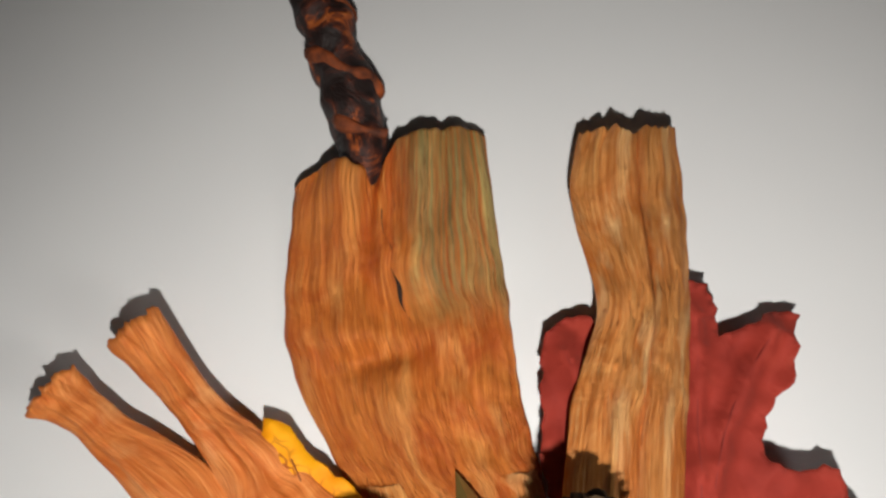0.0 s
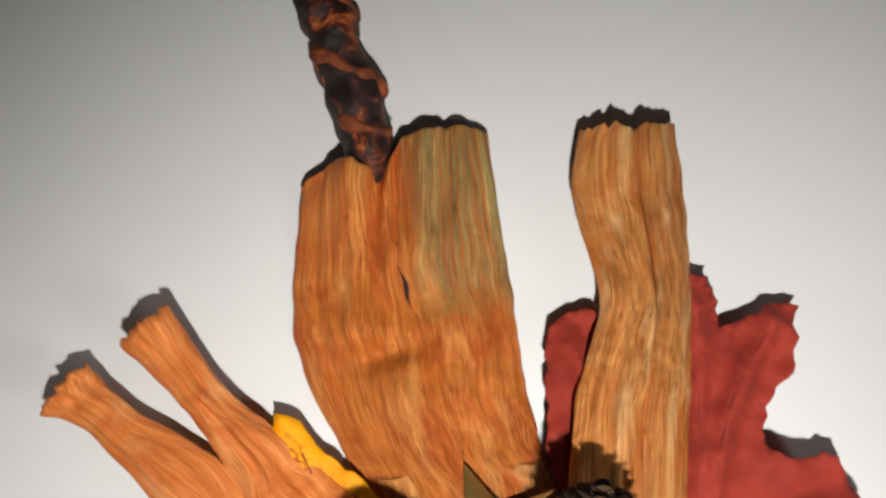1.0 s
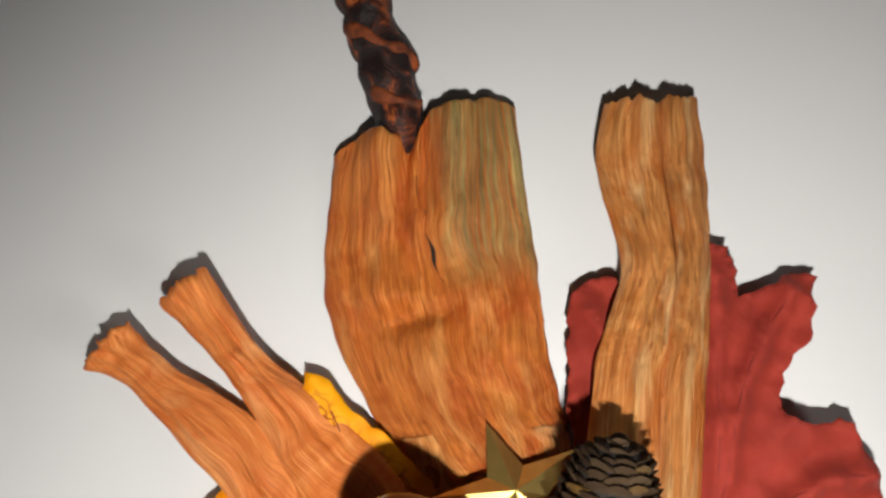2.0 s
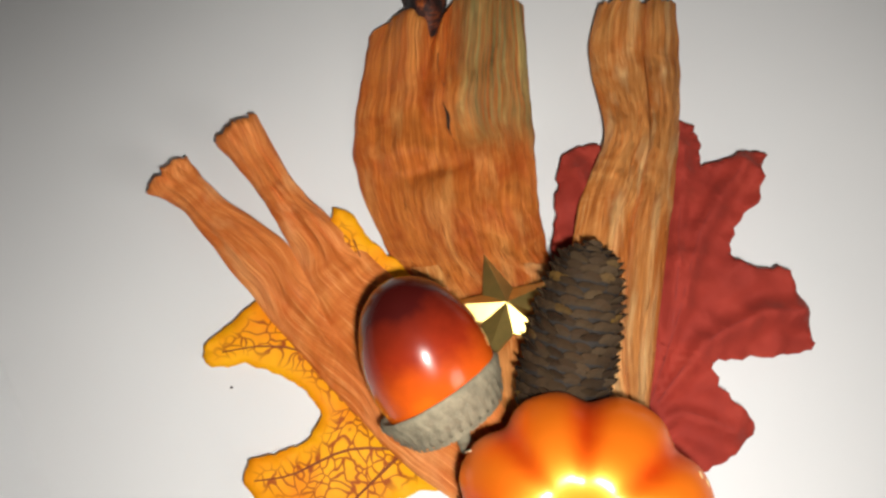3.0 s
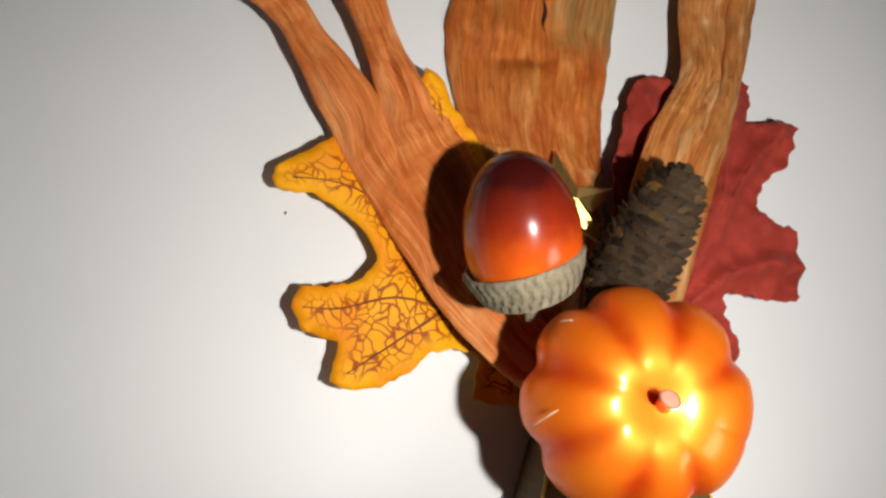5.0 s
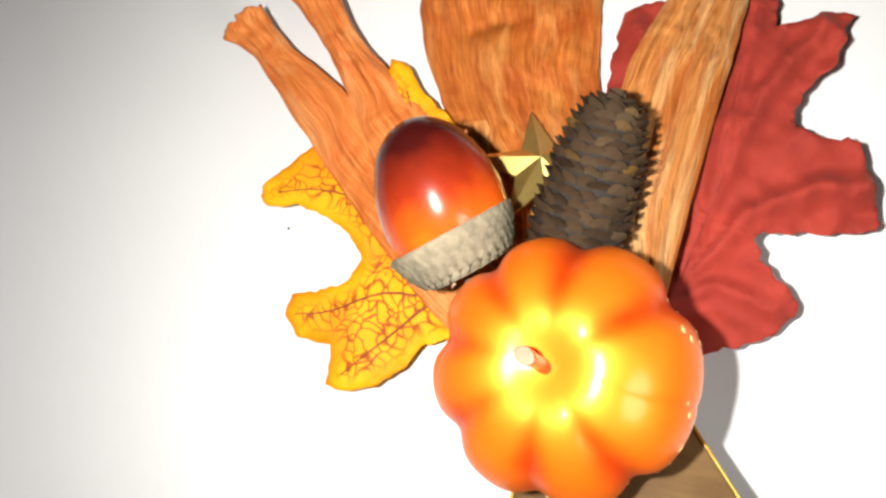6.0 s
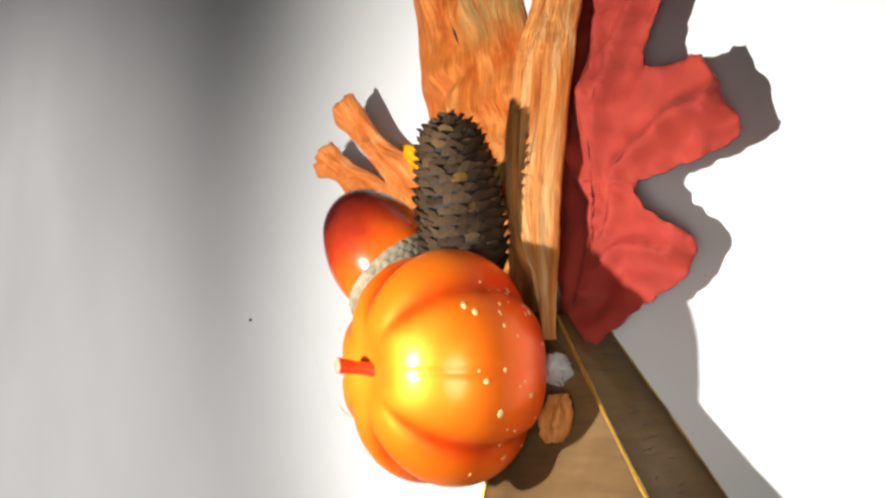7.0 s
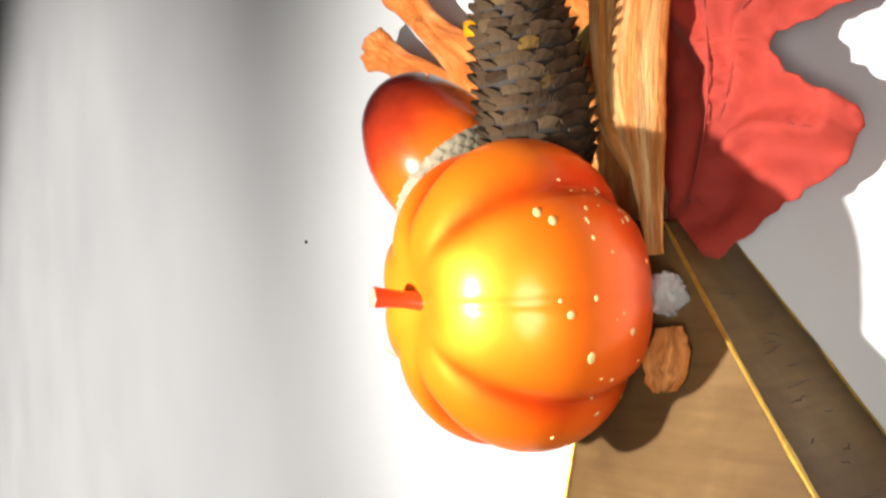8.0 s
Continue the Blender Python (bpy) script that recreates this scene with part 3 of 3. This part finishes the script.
bm, upper_fn = husk_strip(
    [(-6.02, -2.25), (-4.95, -3.35), (-4.15, -4.5), (-3.1, -6.2), (-0.9, -8.0), (1.4, -9.4)],
    [(-5.15, -1.6), (-4.2, -3.0), (-3.1, -3.95), (-1.95, -4.95), (0.2, -7.2), (2.2, -8.9)],
    [0.6, 0.4, 0.2, 0.35, 0.8, 1.15], 0.32, [(0.4, 0.10, 0.07, 0.8), (0.7, 0.06, 0.05, 0.4)], 0.05, 0.1, 12.0, None, 60, 120,
    [(0.5, 0.03, 0.14, 0.5, 0.03), (0.5, 0.13, -0.06, 0.3, 0.05), (0.6, 0.35, 0.1, 0.15, 0.08)], (0.0, 1.0), 0.4)
part("branch", bm, HUSK, fork)

# ---- bark twigs ----
twig = thing("twig", (-1.9, 2.5, 0), "dark brown twig with rough orange-flecked bark", "twig")
bm = tube([(-1.64, 0.70, -0.22), (-1.64, 1.15, -0.02), (-1.86, 2.1, 0.06), (-2.15, 3.0, 0.08), (-2.45, 4.0, 0.08), (-2.9, 5.4, 0.08), (-3.2, 7.0, 0.08)],
          [0.26, 0.45, 0.52, 0.49, 0.51, 0.50, 0.48], 26, 120, 0.28, 2.0)
part("stem", bm, TWIG, twig)
wrap = []
for k in range(60):
    s = k / 59
    c = curve_through([(-1.55, 1.5, 0.05), (-1.85, 2.2, 0.08), (-2.15, 3.0, 0.1), (-2.45, 4.0, 0.1), (-2.9, 5.4, 0.1), (-3.2, 6.9, 0.1)], s)
    t = s * 2 * math.pi * 3.2 + 0.8
    wrap.append(c + Vector((0.46 * math.cos(t), 0.05, 0.42 * math.sin(t))))
part("bark_ridge", tube(wrap, [0.09, 0.12, 0.07, 0.12, 0.07], 10, 220, 2.2, 6.0), BARK_STRIP, twig, "raised orange-brown bark ridge")


# ---- brown ribbon tail ----
ribbon = thing("ribbon", (4, -13, 0), "brown satin ribbon tail with gold wired edges", "ribbon")
RIB_L = [(1.5, -8.4, 1.0), (1.3, -11.0, 1.65), (1.13, -13.5, 2.3), (1.0, -15.0, 2.3)]
RIB_R = [(2.9, -8.6, 1.15), (5.0, -11.0, 1.95), (7.3, -13.5, 2.75), (8.4, -15.0, 2.6)]
FOOT_R = [(2.35, -8.4, -0.42), (4.4, -11.0, -0.42), (6.25, -13.5, -0.42), (7.5, -15.3, -0.42)]
FOOT_L = [(1.6, -8.4, -0.42), (1.5, -11.0, -0.42), (1.5, -13.5, -0.42), (1.4, -15.3, -0.42)]


def ribbon_top(u, v):
    p = curve_through(RIB_L, v).lerp(curve_through(RIB_R, v), u)
    return p + Vector((0, 0, 0.12 * math.sin(math.pi * u) + 0.05 * noise.noise(Vector((u * 4, v * 6, 2)))))


def ribbon_side(u, v):
    p = curve_through(RIB_R, v).lerp(curve_through(FOOT_R, v), u)
    return p + Vector((0.05 * math.sin(math.pi * u) + 0.03 * noise.noise(Vector((u * 5, v * 20, 5))), 0, -0.03))


def ribbon_back(u, v):
    return curve_through(RIB_L, v).lerp(curve_through(FOOT_L, v), u) + Vector((0, 0, -0.03))


part("top_panel", sheet(ribbon_top, 30, 60, 0.03, 5, 9), RIBBON, ribbon)
part("side_panel", sheet(ribbon_side, 12, 60, 0.02, 2, 9), RIBBON, ribbon)
part("side_panel", sheet(ribbon_back, 8, 40, 0.02, 2, 9), RIBBON, ribbon)
for k, line in enumerate((RIB_L, RIB_R, FOOT_R)):
    edge = [curve_through(line, i / 12) + Vector((0, 0, 0.02)) for i in range(13)]
    part("wire_edge", tube(edge, [0.03, 0.036, 0.03], 8, 60, 0.4, k), GOLD_WIRE, ribbon, "gold wired edge")
# thin dark bars that draw the shade of wrinkles on the side panel
rnd = random.Random(4)
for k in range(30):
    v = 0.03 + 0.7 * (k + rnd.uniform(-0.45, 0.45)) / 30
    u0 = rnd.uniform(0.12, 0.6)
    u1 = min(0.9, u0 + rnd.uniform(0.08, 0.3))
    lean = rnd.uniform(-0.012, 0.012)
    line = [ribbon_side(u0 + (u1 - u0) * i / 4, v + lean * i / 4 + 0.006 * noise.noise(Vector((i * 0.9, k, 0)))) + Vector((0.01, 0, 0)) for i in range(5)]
    part("crease_shade", tube(line, [0.004, 0.013, 0.009, 0.004], 6, 8), CREASE_SHADE, ribbon)


# ---- pumpkin ----
def skin(ph, th):
    """Radius, height and rib of the pumpkin's skin: eight ribs, with one groove nearly filled up to a thin seam."""
    ph = math.atan2(math.sin(ph), math.cos(ph))
    wav = ph + 0.04 * math.sin(ph * 2 + 1)
    rib = 1 - math.exp(-(math.sin(4 * wav) / 0.62) ** 2)
    reach = min(1.0, max(0.0, (th - 0.12) / 0.62))
    reach = reach * reach * (3 - 2 * reach)
    dip = (1 - rib) * (1 - 0.88 * math.exp(-(wav / 0.40) ** 2)) * reach
    dip += 0.12 * math.exp(-(wav / 0.045) ** 2) * reach
    r = 2.27 * math.sin(th) ** 0.85 * (1 - 0.105 * dip * math.sin(th) ** 0.5)
    z = 1.72 * math.cos(th) * (1 - 0.075 * dip * math.sin(th) ** 0.75)
    z -= 0.12 * math.exp(-(r / 1.0) ** 2) + 0.17 * math.exp(-(r / 0.60) ** 2) if th < 1.5 else -0.35 * math.exp(-(r / 0.55) ** 2)
    return r, z, 1 - dip


def pumpkin():
    ob = thing("pumpkin", (2.0, -9.5, 1.5), "small glossy orange decorative pumpkin with rounded ribs", "pumpkin")
    m = Matrix.Translation((2.0, -9.5, 3.40)) @ Matrix.Rotation(radians(-6), 4, "Y") @ Matrix.Rotation(radians(PUMPKIN_TURN), 4, "Z")
    bm = bmesh.new()
    uv = bm.loops.layers.uv.new("UVMap")
    nphi, nth = 210, 72
    spot, rings = {}, []
    for j in range(nth + 1):
        th = math.pi * j / nth
        ring = []
        for i in range(nphi):
            ph = 2 * math.pi * i / nphi
            r, z, rib = skin(ph, th)
            v = bm.verts.new(m @ Vector((r * math.cos(ph), r * math.sin(ph), z)))
            spot[v] = (rib, 1 - j / nth)
            ring.append(v)
        rings.append(ring)
    for j in range(nth):
        for i in range(nphi):
            f = bm.faces.new((rings[j][i], rings[j + 1][i], rings[j + 1][(i + 1) % nphi], rings[j][(i + 1) % nphi]))
            for loop in f.loops:
                loop[uv].uv = spot[loop.vert]
    bmesh.ops.remove_doubles(bm, verts=bm.verts, dist=0.0004)
    part("body", bm, PUMPKIN, ob)
    stalk = [m @ Vector(p) for p in ((0, 0, 1.02), (0, 0.0, 1.3), (-0.03, 0.03, 1.60), (-0.06, 0.06, 1.85), (-0.10, 0.08, 2.04))]
    lean = Matrix.Translation(stalk[0]) @ Matrix.Rotation(radians(-28), 4, "Z")
    flat = lean @ Matrix.Diagonal((1.18, 0.85, 1, 1)) @ lean.inverted()
    bm = tube(stalk, [0.36, 0.19, 0.135, 0.14, 0.17], 24, 36, 0.12, 1.0)
    bmesh.ops.transform(bm, verts=bm.verts, matrix=flat)
    st = part("stalk", bm, STALK, ob, "short red-orange stalk")
    end, back = stalk[-1], stalk[-2]
    d = (end - back).normalized()
    bm = tube([end - d * 0.02, end + d * 0.012, end + d * 0.02], [0.155, 0.14, 0.08], 20, 4, 0.3)
    bmesh.ops.transform(bm, verts=bm.verts, matrix=flat)
    part("cut_end", bm, STALK_CUT, st, "pale cut end")
    rnd = random.Random(8)
    for k in range(44):
        ph, th = rnd.uniform(-0.95, 0.8), rnd.uniform(1.2, 2.25)
        if rnd.random() < 0.3:
            ph += rnd.choice((-1.2, 1.3))
        ph -= radians(PUMPKIN_TURN)
        r, z, _ = skin(ph, th)
        bm = bmesh.new()
        bmesh.ops.create_icosphere(bm, subdivisions=2, radius=1.0)
        size = rnd.choice((0.012, 0.016, 0.02, 0.02, 0.026, 0.05))
        turn = Matrix.Rotation(ph, 4, "Z") @ Matrix.Rotation(math.pi / 2 - (math.pi / 2 - th) * 1.1, 4, "Y")
        bmesh.ops.transform(bm, verts=bm.verts, matrix=m @ Matrix.Translation((r * math.cos(ph), r * math.sin(ph), z)) @ turn @ Matrix.Diagonal((size, size * rnd.uniform(1.0, 2.2), 0.012, 1)))
        part("fleck", bm, FLECK, ob)
    return ob


PUMPKIN_TURN = -3
pumpkin()


# ---- acorn ----
acorn = thing("acorn", (-1.0, -6.8, 1.4), "glossy red-brown artificial acorn in a grey scaly cup", "acorn")
A_BASE, A_TIP = Vector((-0.20, -8.06, 2.25)), Vector((-1.72, -5.42, 3.2))
am = Matrix.Translation(A_BASE) @ frame_along(A_BASE, A_TIP)
A_LEN = (A_TIP - A_BASE).length
part("nut", revolve([(0.0, 0.35), (0.85, 0.38), (1.07, 0.6), (1.17, 1.0), (1.19, 1.4), (1.12, 1.9), (0.95, 2.35), (0.74, 2.7), (0.46, 2.94), (0.2, 3.05), (0.0, 3.08)], am, 72, 60), ACORN, acorn)
rnd = random.Random(15)
for k in range(9):
    hgt, t = rnd.uniform(1.2, 2.5), rnd.uniform(0.2, 2.9)
    r = curve_through([(1.19, 0, 0), (1.12, 0, 0), (0.95, 0, 0)], (hgt - 1.4) / 0.95).x - 0.012
    bm = bmesh.new()
    bmesh.ops.create_icosphere(bm, subdivisions=2, radius=1.0)
    size = rnd.choice((0.02, 0.025, 0.035))
    bmesh.ops.transform(bm, verts=bm.verts, matrix=am @ Matrix.Rotation(t, 4, "Z") @ Matrix.Translation((r, 0, hgt)) @ Matrix.Diagonal((0.02, size, size * 1.3, 1)))
    part("fleck", bm, BLEMISH, acorn, "tiny pale blemish in the lacquer")
CUP_SHAPE = [(0.0, 0.10), (0.6, 0.10), (0.90, 0.16), (1.06, 0.36), (1.18, 0.64), (1.24, 0.84), (1.19, 0.89), (1.10, 0.74), (0.95, 0.4), (0.0, 0.35)]
am = am @ Matrix.Translation((0, 0, 0.5)) @ Matrix.Rotation(radians(-7), 4, "Y") @ Matrix.Translation((0, 0, -0.5))  # the cup sits askew
cup = part("cup", revolve(CUP_SHAPE, am, 72, 50, lambda t, h: 1 + 0.02 * noise.noise(Vector((math.cos(t) * 6, math.sin(t) * 6, h * 8)))), CUP, acorn, "grey-brown scaly cup")
bm = bmesh.new()
for row in range(8):
    s = 0.13 + 0.39 * row / 7
    c = curve_through([(r, 0, h) for r, h in CUP_SHAPE], s)
    n = max(8, int(c.x * 2 * math.pi / 0.20))
    for k in range(n):
        t = 2 * math.pi * (k + 0.5 * (row % 2)) / n + 0.06 * noise.noise(Vector((k, row, 1)))
        h = c.z + 0.015 * noise.noise(Vector((k, row, 5)))
        q = Vector((math.cos(t), math.sin(t), 0))
        side = Vector((-q.y, q.x, 0))
        low, up = Vector((0, 0, -0.08)), Vector((0, 0, 0.09))
        o = q * c.x + Vector((0, 0, h))
        lift = rnd.uniform(0.015, 0.045)
        vs = [bm.verts.new(am @ p) for p in (o + low + side * 0.085, o + low - side * 0.085, o + up - side * 0.03 + q * lift, o + up + side * 0.03 + q * lift, o + q * (lift + 0.02))]
        for f in ((0, 1, 4), (1, 2, 4), (2, 3, 4), (3, 0, 4)):
            bm.faces.new([vs[i] for i in f])
tagged(part("cup_texture", bm, CUP, cup), kind="stuff")
part("cup_stem", tube([A_BASE + Vector((0.05, -0.1, -0.02)), A_BASE + Vector((0.12, -0.3, -0.1)), A_BASE + Vector((0.15, -0.38, -0.16))], [0.15, 0.11, 0.09], 10, 10, 0.4), CUP, acorn)

# ---- pine cone ----
cone = thing("pine_cone", (1.8, -6, 1.2), "small closed dark brown pine cone", "pine cone")
C_BASE, C_TIP = Vector((1.58, -7.75, 2.25)), Vector((2.07, -4.5, 2.95))
cm = Matrix.Translation(C_BASE) @ frame_along(C_BASE, C_TIP)
C_LEN = (C_TIP - C_BASE).length
CONE_SHAPE = [(0.0, 0.0), (0.62, 0.05), (0.84, 0.45), (0.88, 0.95), (0.86, 1.45), (0.81, 1.95), (0.73, 2.4), (0.62, 2.8), (0.45, 3.1), (0.0, C_LEN - 0.04)]
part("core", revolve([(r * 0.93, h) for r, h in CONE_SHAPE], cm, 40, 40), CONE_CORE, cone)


def scale_mesh():
    """One woody scale: a thick lip that overlaps the next, in metres."""
    bm = bmesh.new()
    across = (-0.19, -0.11, 0.0, 0.11, 0.19)
    rim = (0.03, 0.10, 0.115, 0.085, 0.02)
    rise = (0.045, 0.10, 0.125, 0.105, 0.05)
    rows = []
    for along, high, thin in ((-0.12, 0.0, 0.7), (0.0, 0.45, 0.95), (1.0, 1.0, 1.0)):
        rows.append([bm.verts.new(Vector((x * thin, along if along < 0.5 else y, z * high - 0.02)) * U) for x, y, z in zip(across, rim, rise)])
    lip = [bm.verts.new((v.co + Vector((0, -0.02, -0.075)) * U)) for v in rows[2]]
    rows.append(lip)
    for a, b in zip(rows, rows[1:]):
        for i in range(4):
            bm.faces.new((a[i], a[i + 1], b[i + 1], b[i]))
    for i in (0, 4):
        bm.faces.new([r[i] for r in rows])
    bm.faces.new([rows[0][i] for i in range(5)] + [lip[i] for i in range(4, -1, -1)])
    bmesh.ops.recalc_face_normals(bm, faces=bm.faces)
    me = bpy.data.meshes.new("scale")
    bm.to_mesh(me)
    bm.free()
    me.materials.append(SCALE)
    return me


SCALE_ME = scale_mesh()
rnd = random.Random(21)
ROWS_OF_SCALES = 21
for row in range(ROWS_OF_SCALES):
    s = 0.10 + 0.87 * row / (ROWS_OF_SCALES - 1)
    c = curve_through([(r, 0, h) for r, h in CONE_SHAPE], s)
    n = max(5, int(2 * math.pi * c.x / 0.29))
    for k in range(n):
        t = 2 * math.pi * (k + 0.5 * (row % 2)) / n + rnd.uniform(-0.07, 0.07)
        q = Vector((math.cos(t), math.sin(t), 0))
        side = Vector((-q.y, q.x, 0))
        axes = Matrix((side, Vector((0, 0, 1)), q)).transposed().to_4x4()
        tilt = Matrix.Rotation(radians(rnd.uniform(-2, 17)), 4, "X") @ Matrix.Rotation(radians(rnd.uniform(-20, 20)), 4, "Z")
        lean = 0.3 * max(0.0, s - 0.75)
        m = cm @ Matrix.Translation(q * (c.x * 0.95 - lean * 0.1) + Vector((0, 0, c.z + rnd.uniform(-0.03, 0.03)))) @ axes @ tilt
        size = rnd.uniform(0.85, 1.15) * (1.0 if row < 18 else 0.85)
        ob = new("scale", SCALE_ME)
        ob.parent = cone
        ob.matrix_basis = Matrix.Translation(m.translation * U - cone.location) @ m.to_3x3().to_4x4() @ Matrix.Diagonal((size, size, size, 1))


# ---- gold star ----
star = thing("star", (0.5, -5.5, 0.4), "five-pointed gold star with a sharp ridge on each arm", "star")
sm = Matrix.Translation((0.53, -5.6, 0.97)) @ Matrix.Rotation(radians(-24), 4, "X") @ Matrix.Rotation(radians(4), 4, "Y")
for k in range(5):
    bm = bmesh.new()
    shape = []
    for r, t in ((0.57, 75), (1.42, 111), (0.57, 147)):
        t = radians(t + 72 * k)
        shape.append((r * math.cos(t), r * math.sin(t)))
    up = [bm.verts.new(sm @ Vector((x, y, 0.0))) for x, y in shape]
    down = [bm.verts.new(sm @ Vector((x, y, -0.07))) for x, y in shape]
    peak, sole = bm.verts.new(sm @ Vector((0, 0, 0.30))), bm.verts.new(sm @ Vector((0, 0, -0.07)))
    for i in (0, 1):
        bm.faces.new((up[i], up[i + 1], peak))
        bm.faces.new((up[i], down[i], down[i + 1], up[i + 1]))
        bm.faces.new((down[i + 1], down[i], sole))
    part("arm", bm, GOLD, star, smooth=False)

# ---- glue and husk scrap ----
glue = thing("glue_blob", (3.2, -9.7, 1.3), "clear lump of dried hot glue", "glue")
bm = bmesh.new()
bmesh.ops.create_icosphere(bm, subdivisions=4, radius=1.0)
for v in bm.verts:
    k = 1 + 0.45 * noise.noise(v.co * 1.7 + Vector((3, 0, 0))) + 0.3 * noise.noise(v.co * 4.5)
    v.co = Vector((3.33, -9.66, 1.72)) + Vector((v.co.x * 0.30, v.co.y * 0.30, v.co.z * 0.24)) * k
part("lump", bm, GLUE, glue)


for k, (ph0, ph1, th0, th1) in enumerate(((198, 206, 52, 74), (150, 153, 66, 76))):
    pts = []
    for i in range(5):
        ph, th = radians(ph0 + (ph1 - ph0) * i / 4), radians(th0 + (th1 - th0) * i / 4)
        pts.append((2.0 - 0.2 * math.cos(th) + 2.3 * math.sin(th) ** 0.85 * math.cos(ph), -9.5 + 2.3 * math.sin(th) ** 0.85 * math.sin(ph), 3.42 + 1.74 * math.cos(th) + 0.05 * math.sin(i)))
    part("string", tube(pts, [0.010, 0.018, 0.012, 0.016, 0.006], 6, 16), GLUE_STRING, glue, "thin pale string of glue")


def scrap_fn(u, v):
    w = 0.08 + 0.20 * math.sin(math.pi * min(1, v * 0.8 + 0.12)) ** 0.9
    x, y = (u - 0.5) * 2 * w, (0.5 - v) * 0.85
    p = Vector((3.60 + x, -10.55 + y, 0))
    p.z = 2.08 - 0.25 * y - 0.5 * x + 0.10 * noise.noise(Vector((u * 3, v * 3, 6)))
    return p + Vector((0.06 * noise.noise(Vector((u, v * 9, 1))), 0.06 * noise.noise(Vector((u * 9, v, 1))), 0))


scrap = thing("husk_scrap", (3.7, -10.8, 1.8), "torn scrap of pale orange corn husk", "husk scrap")
part("blade", sheet(scrap_fn, 14, 18, 0.05, 1, 1.2), HUSK_PALE, scrap)

# ---- crumbs on the table ----
for x, y, r in ((-5.3, -7.5, 0.03), (-14.2, -7.0, 0.05)):
    crumb = thing("crumb", (x, y, TABLE_Z), "tiny dark crumb on the white table", "crumb", "crumbs on the table")
    bm = bmesh.new()
    bmesh.ops.create_icosphere(bm, subdivisions=2, radius=r)
    for v in bm.verts:
        v.co *= 1 + 0.5 * noise.noise(v.co * 40 + Vector((x, y, 0)))
        v.co += Vector((x, y, TABLE_Z + r * 0.7))
    part("grain", bm, SLIT_SHADE_CRUMB, crumb)
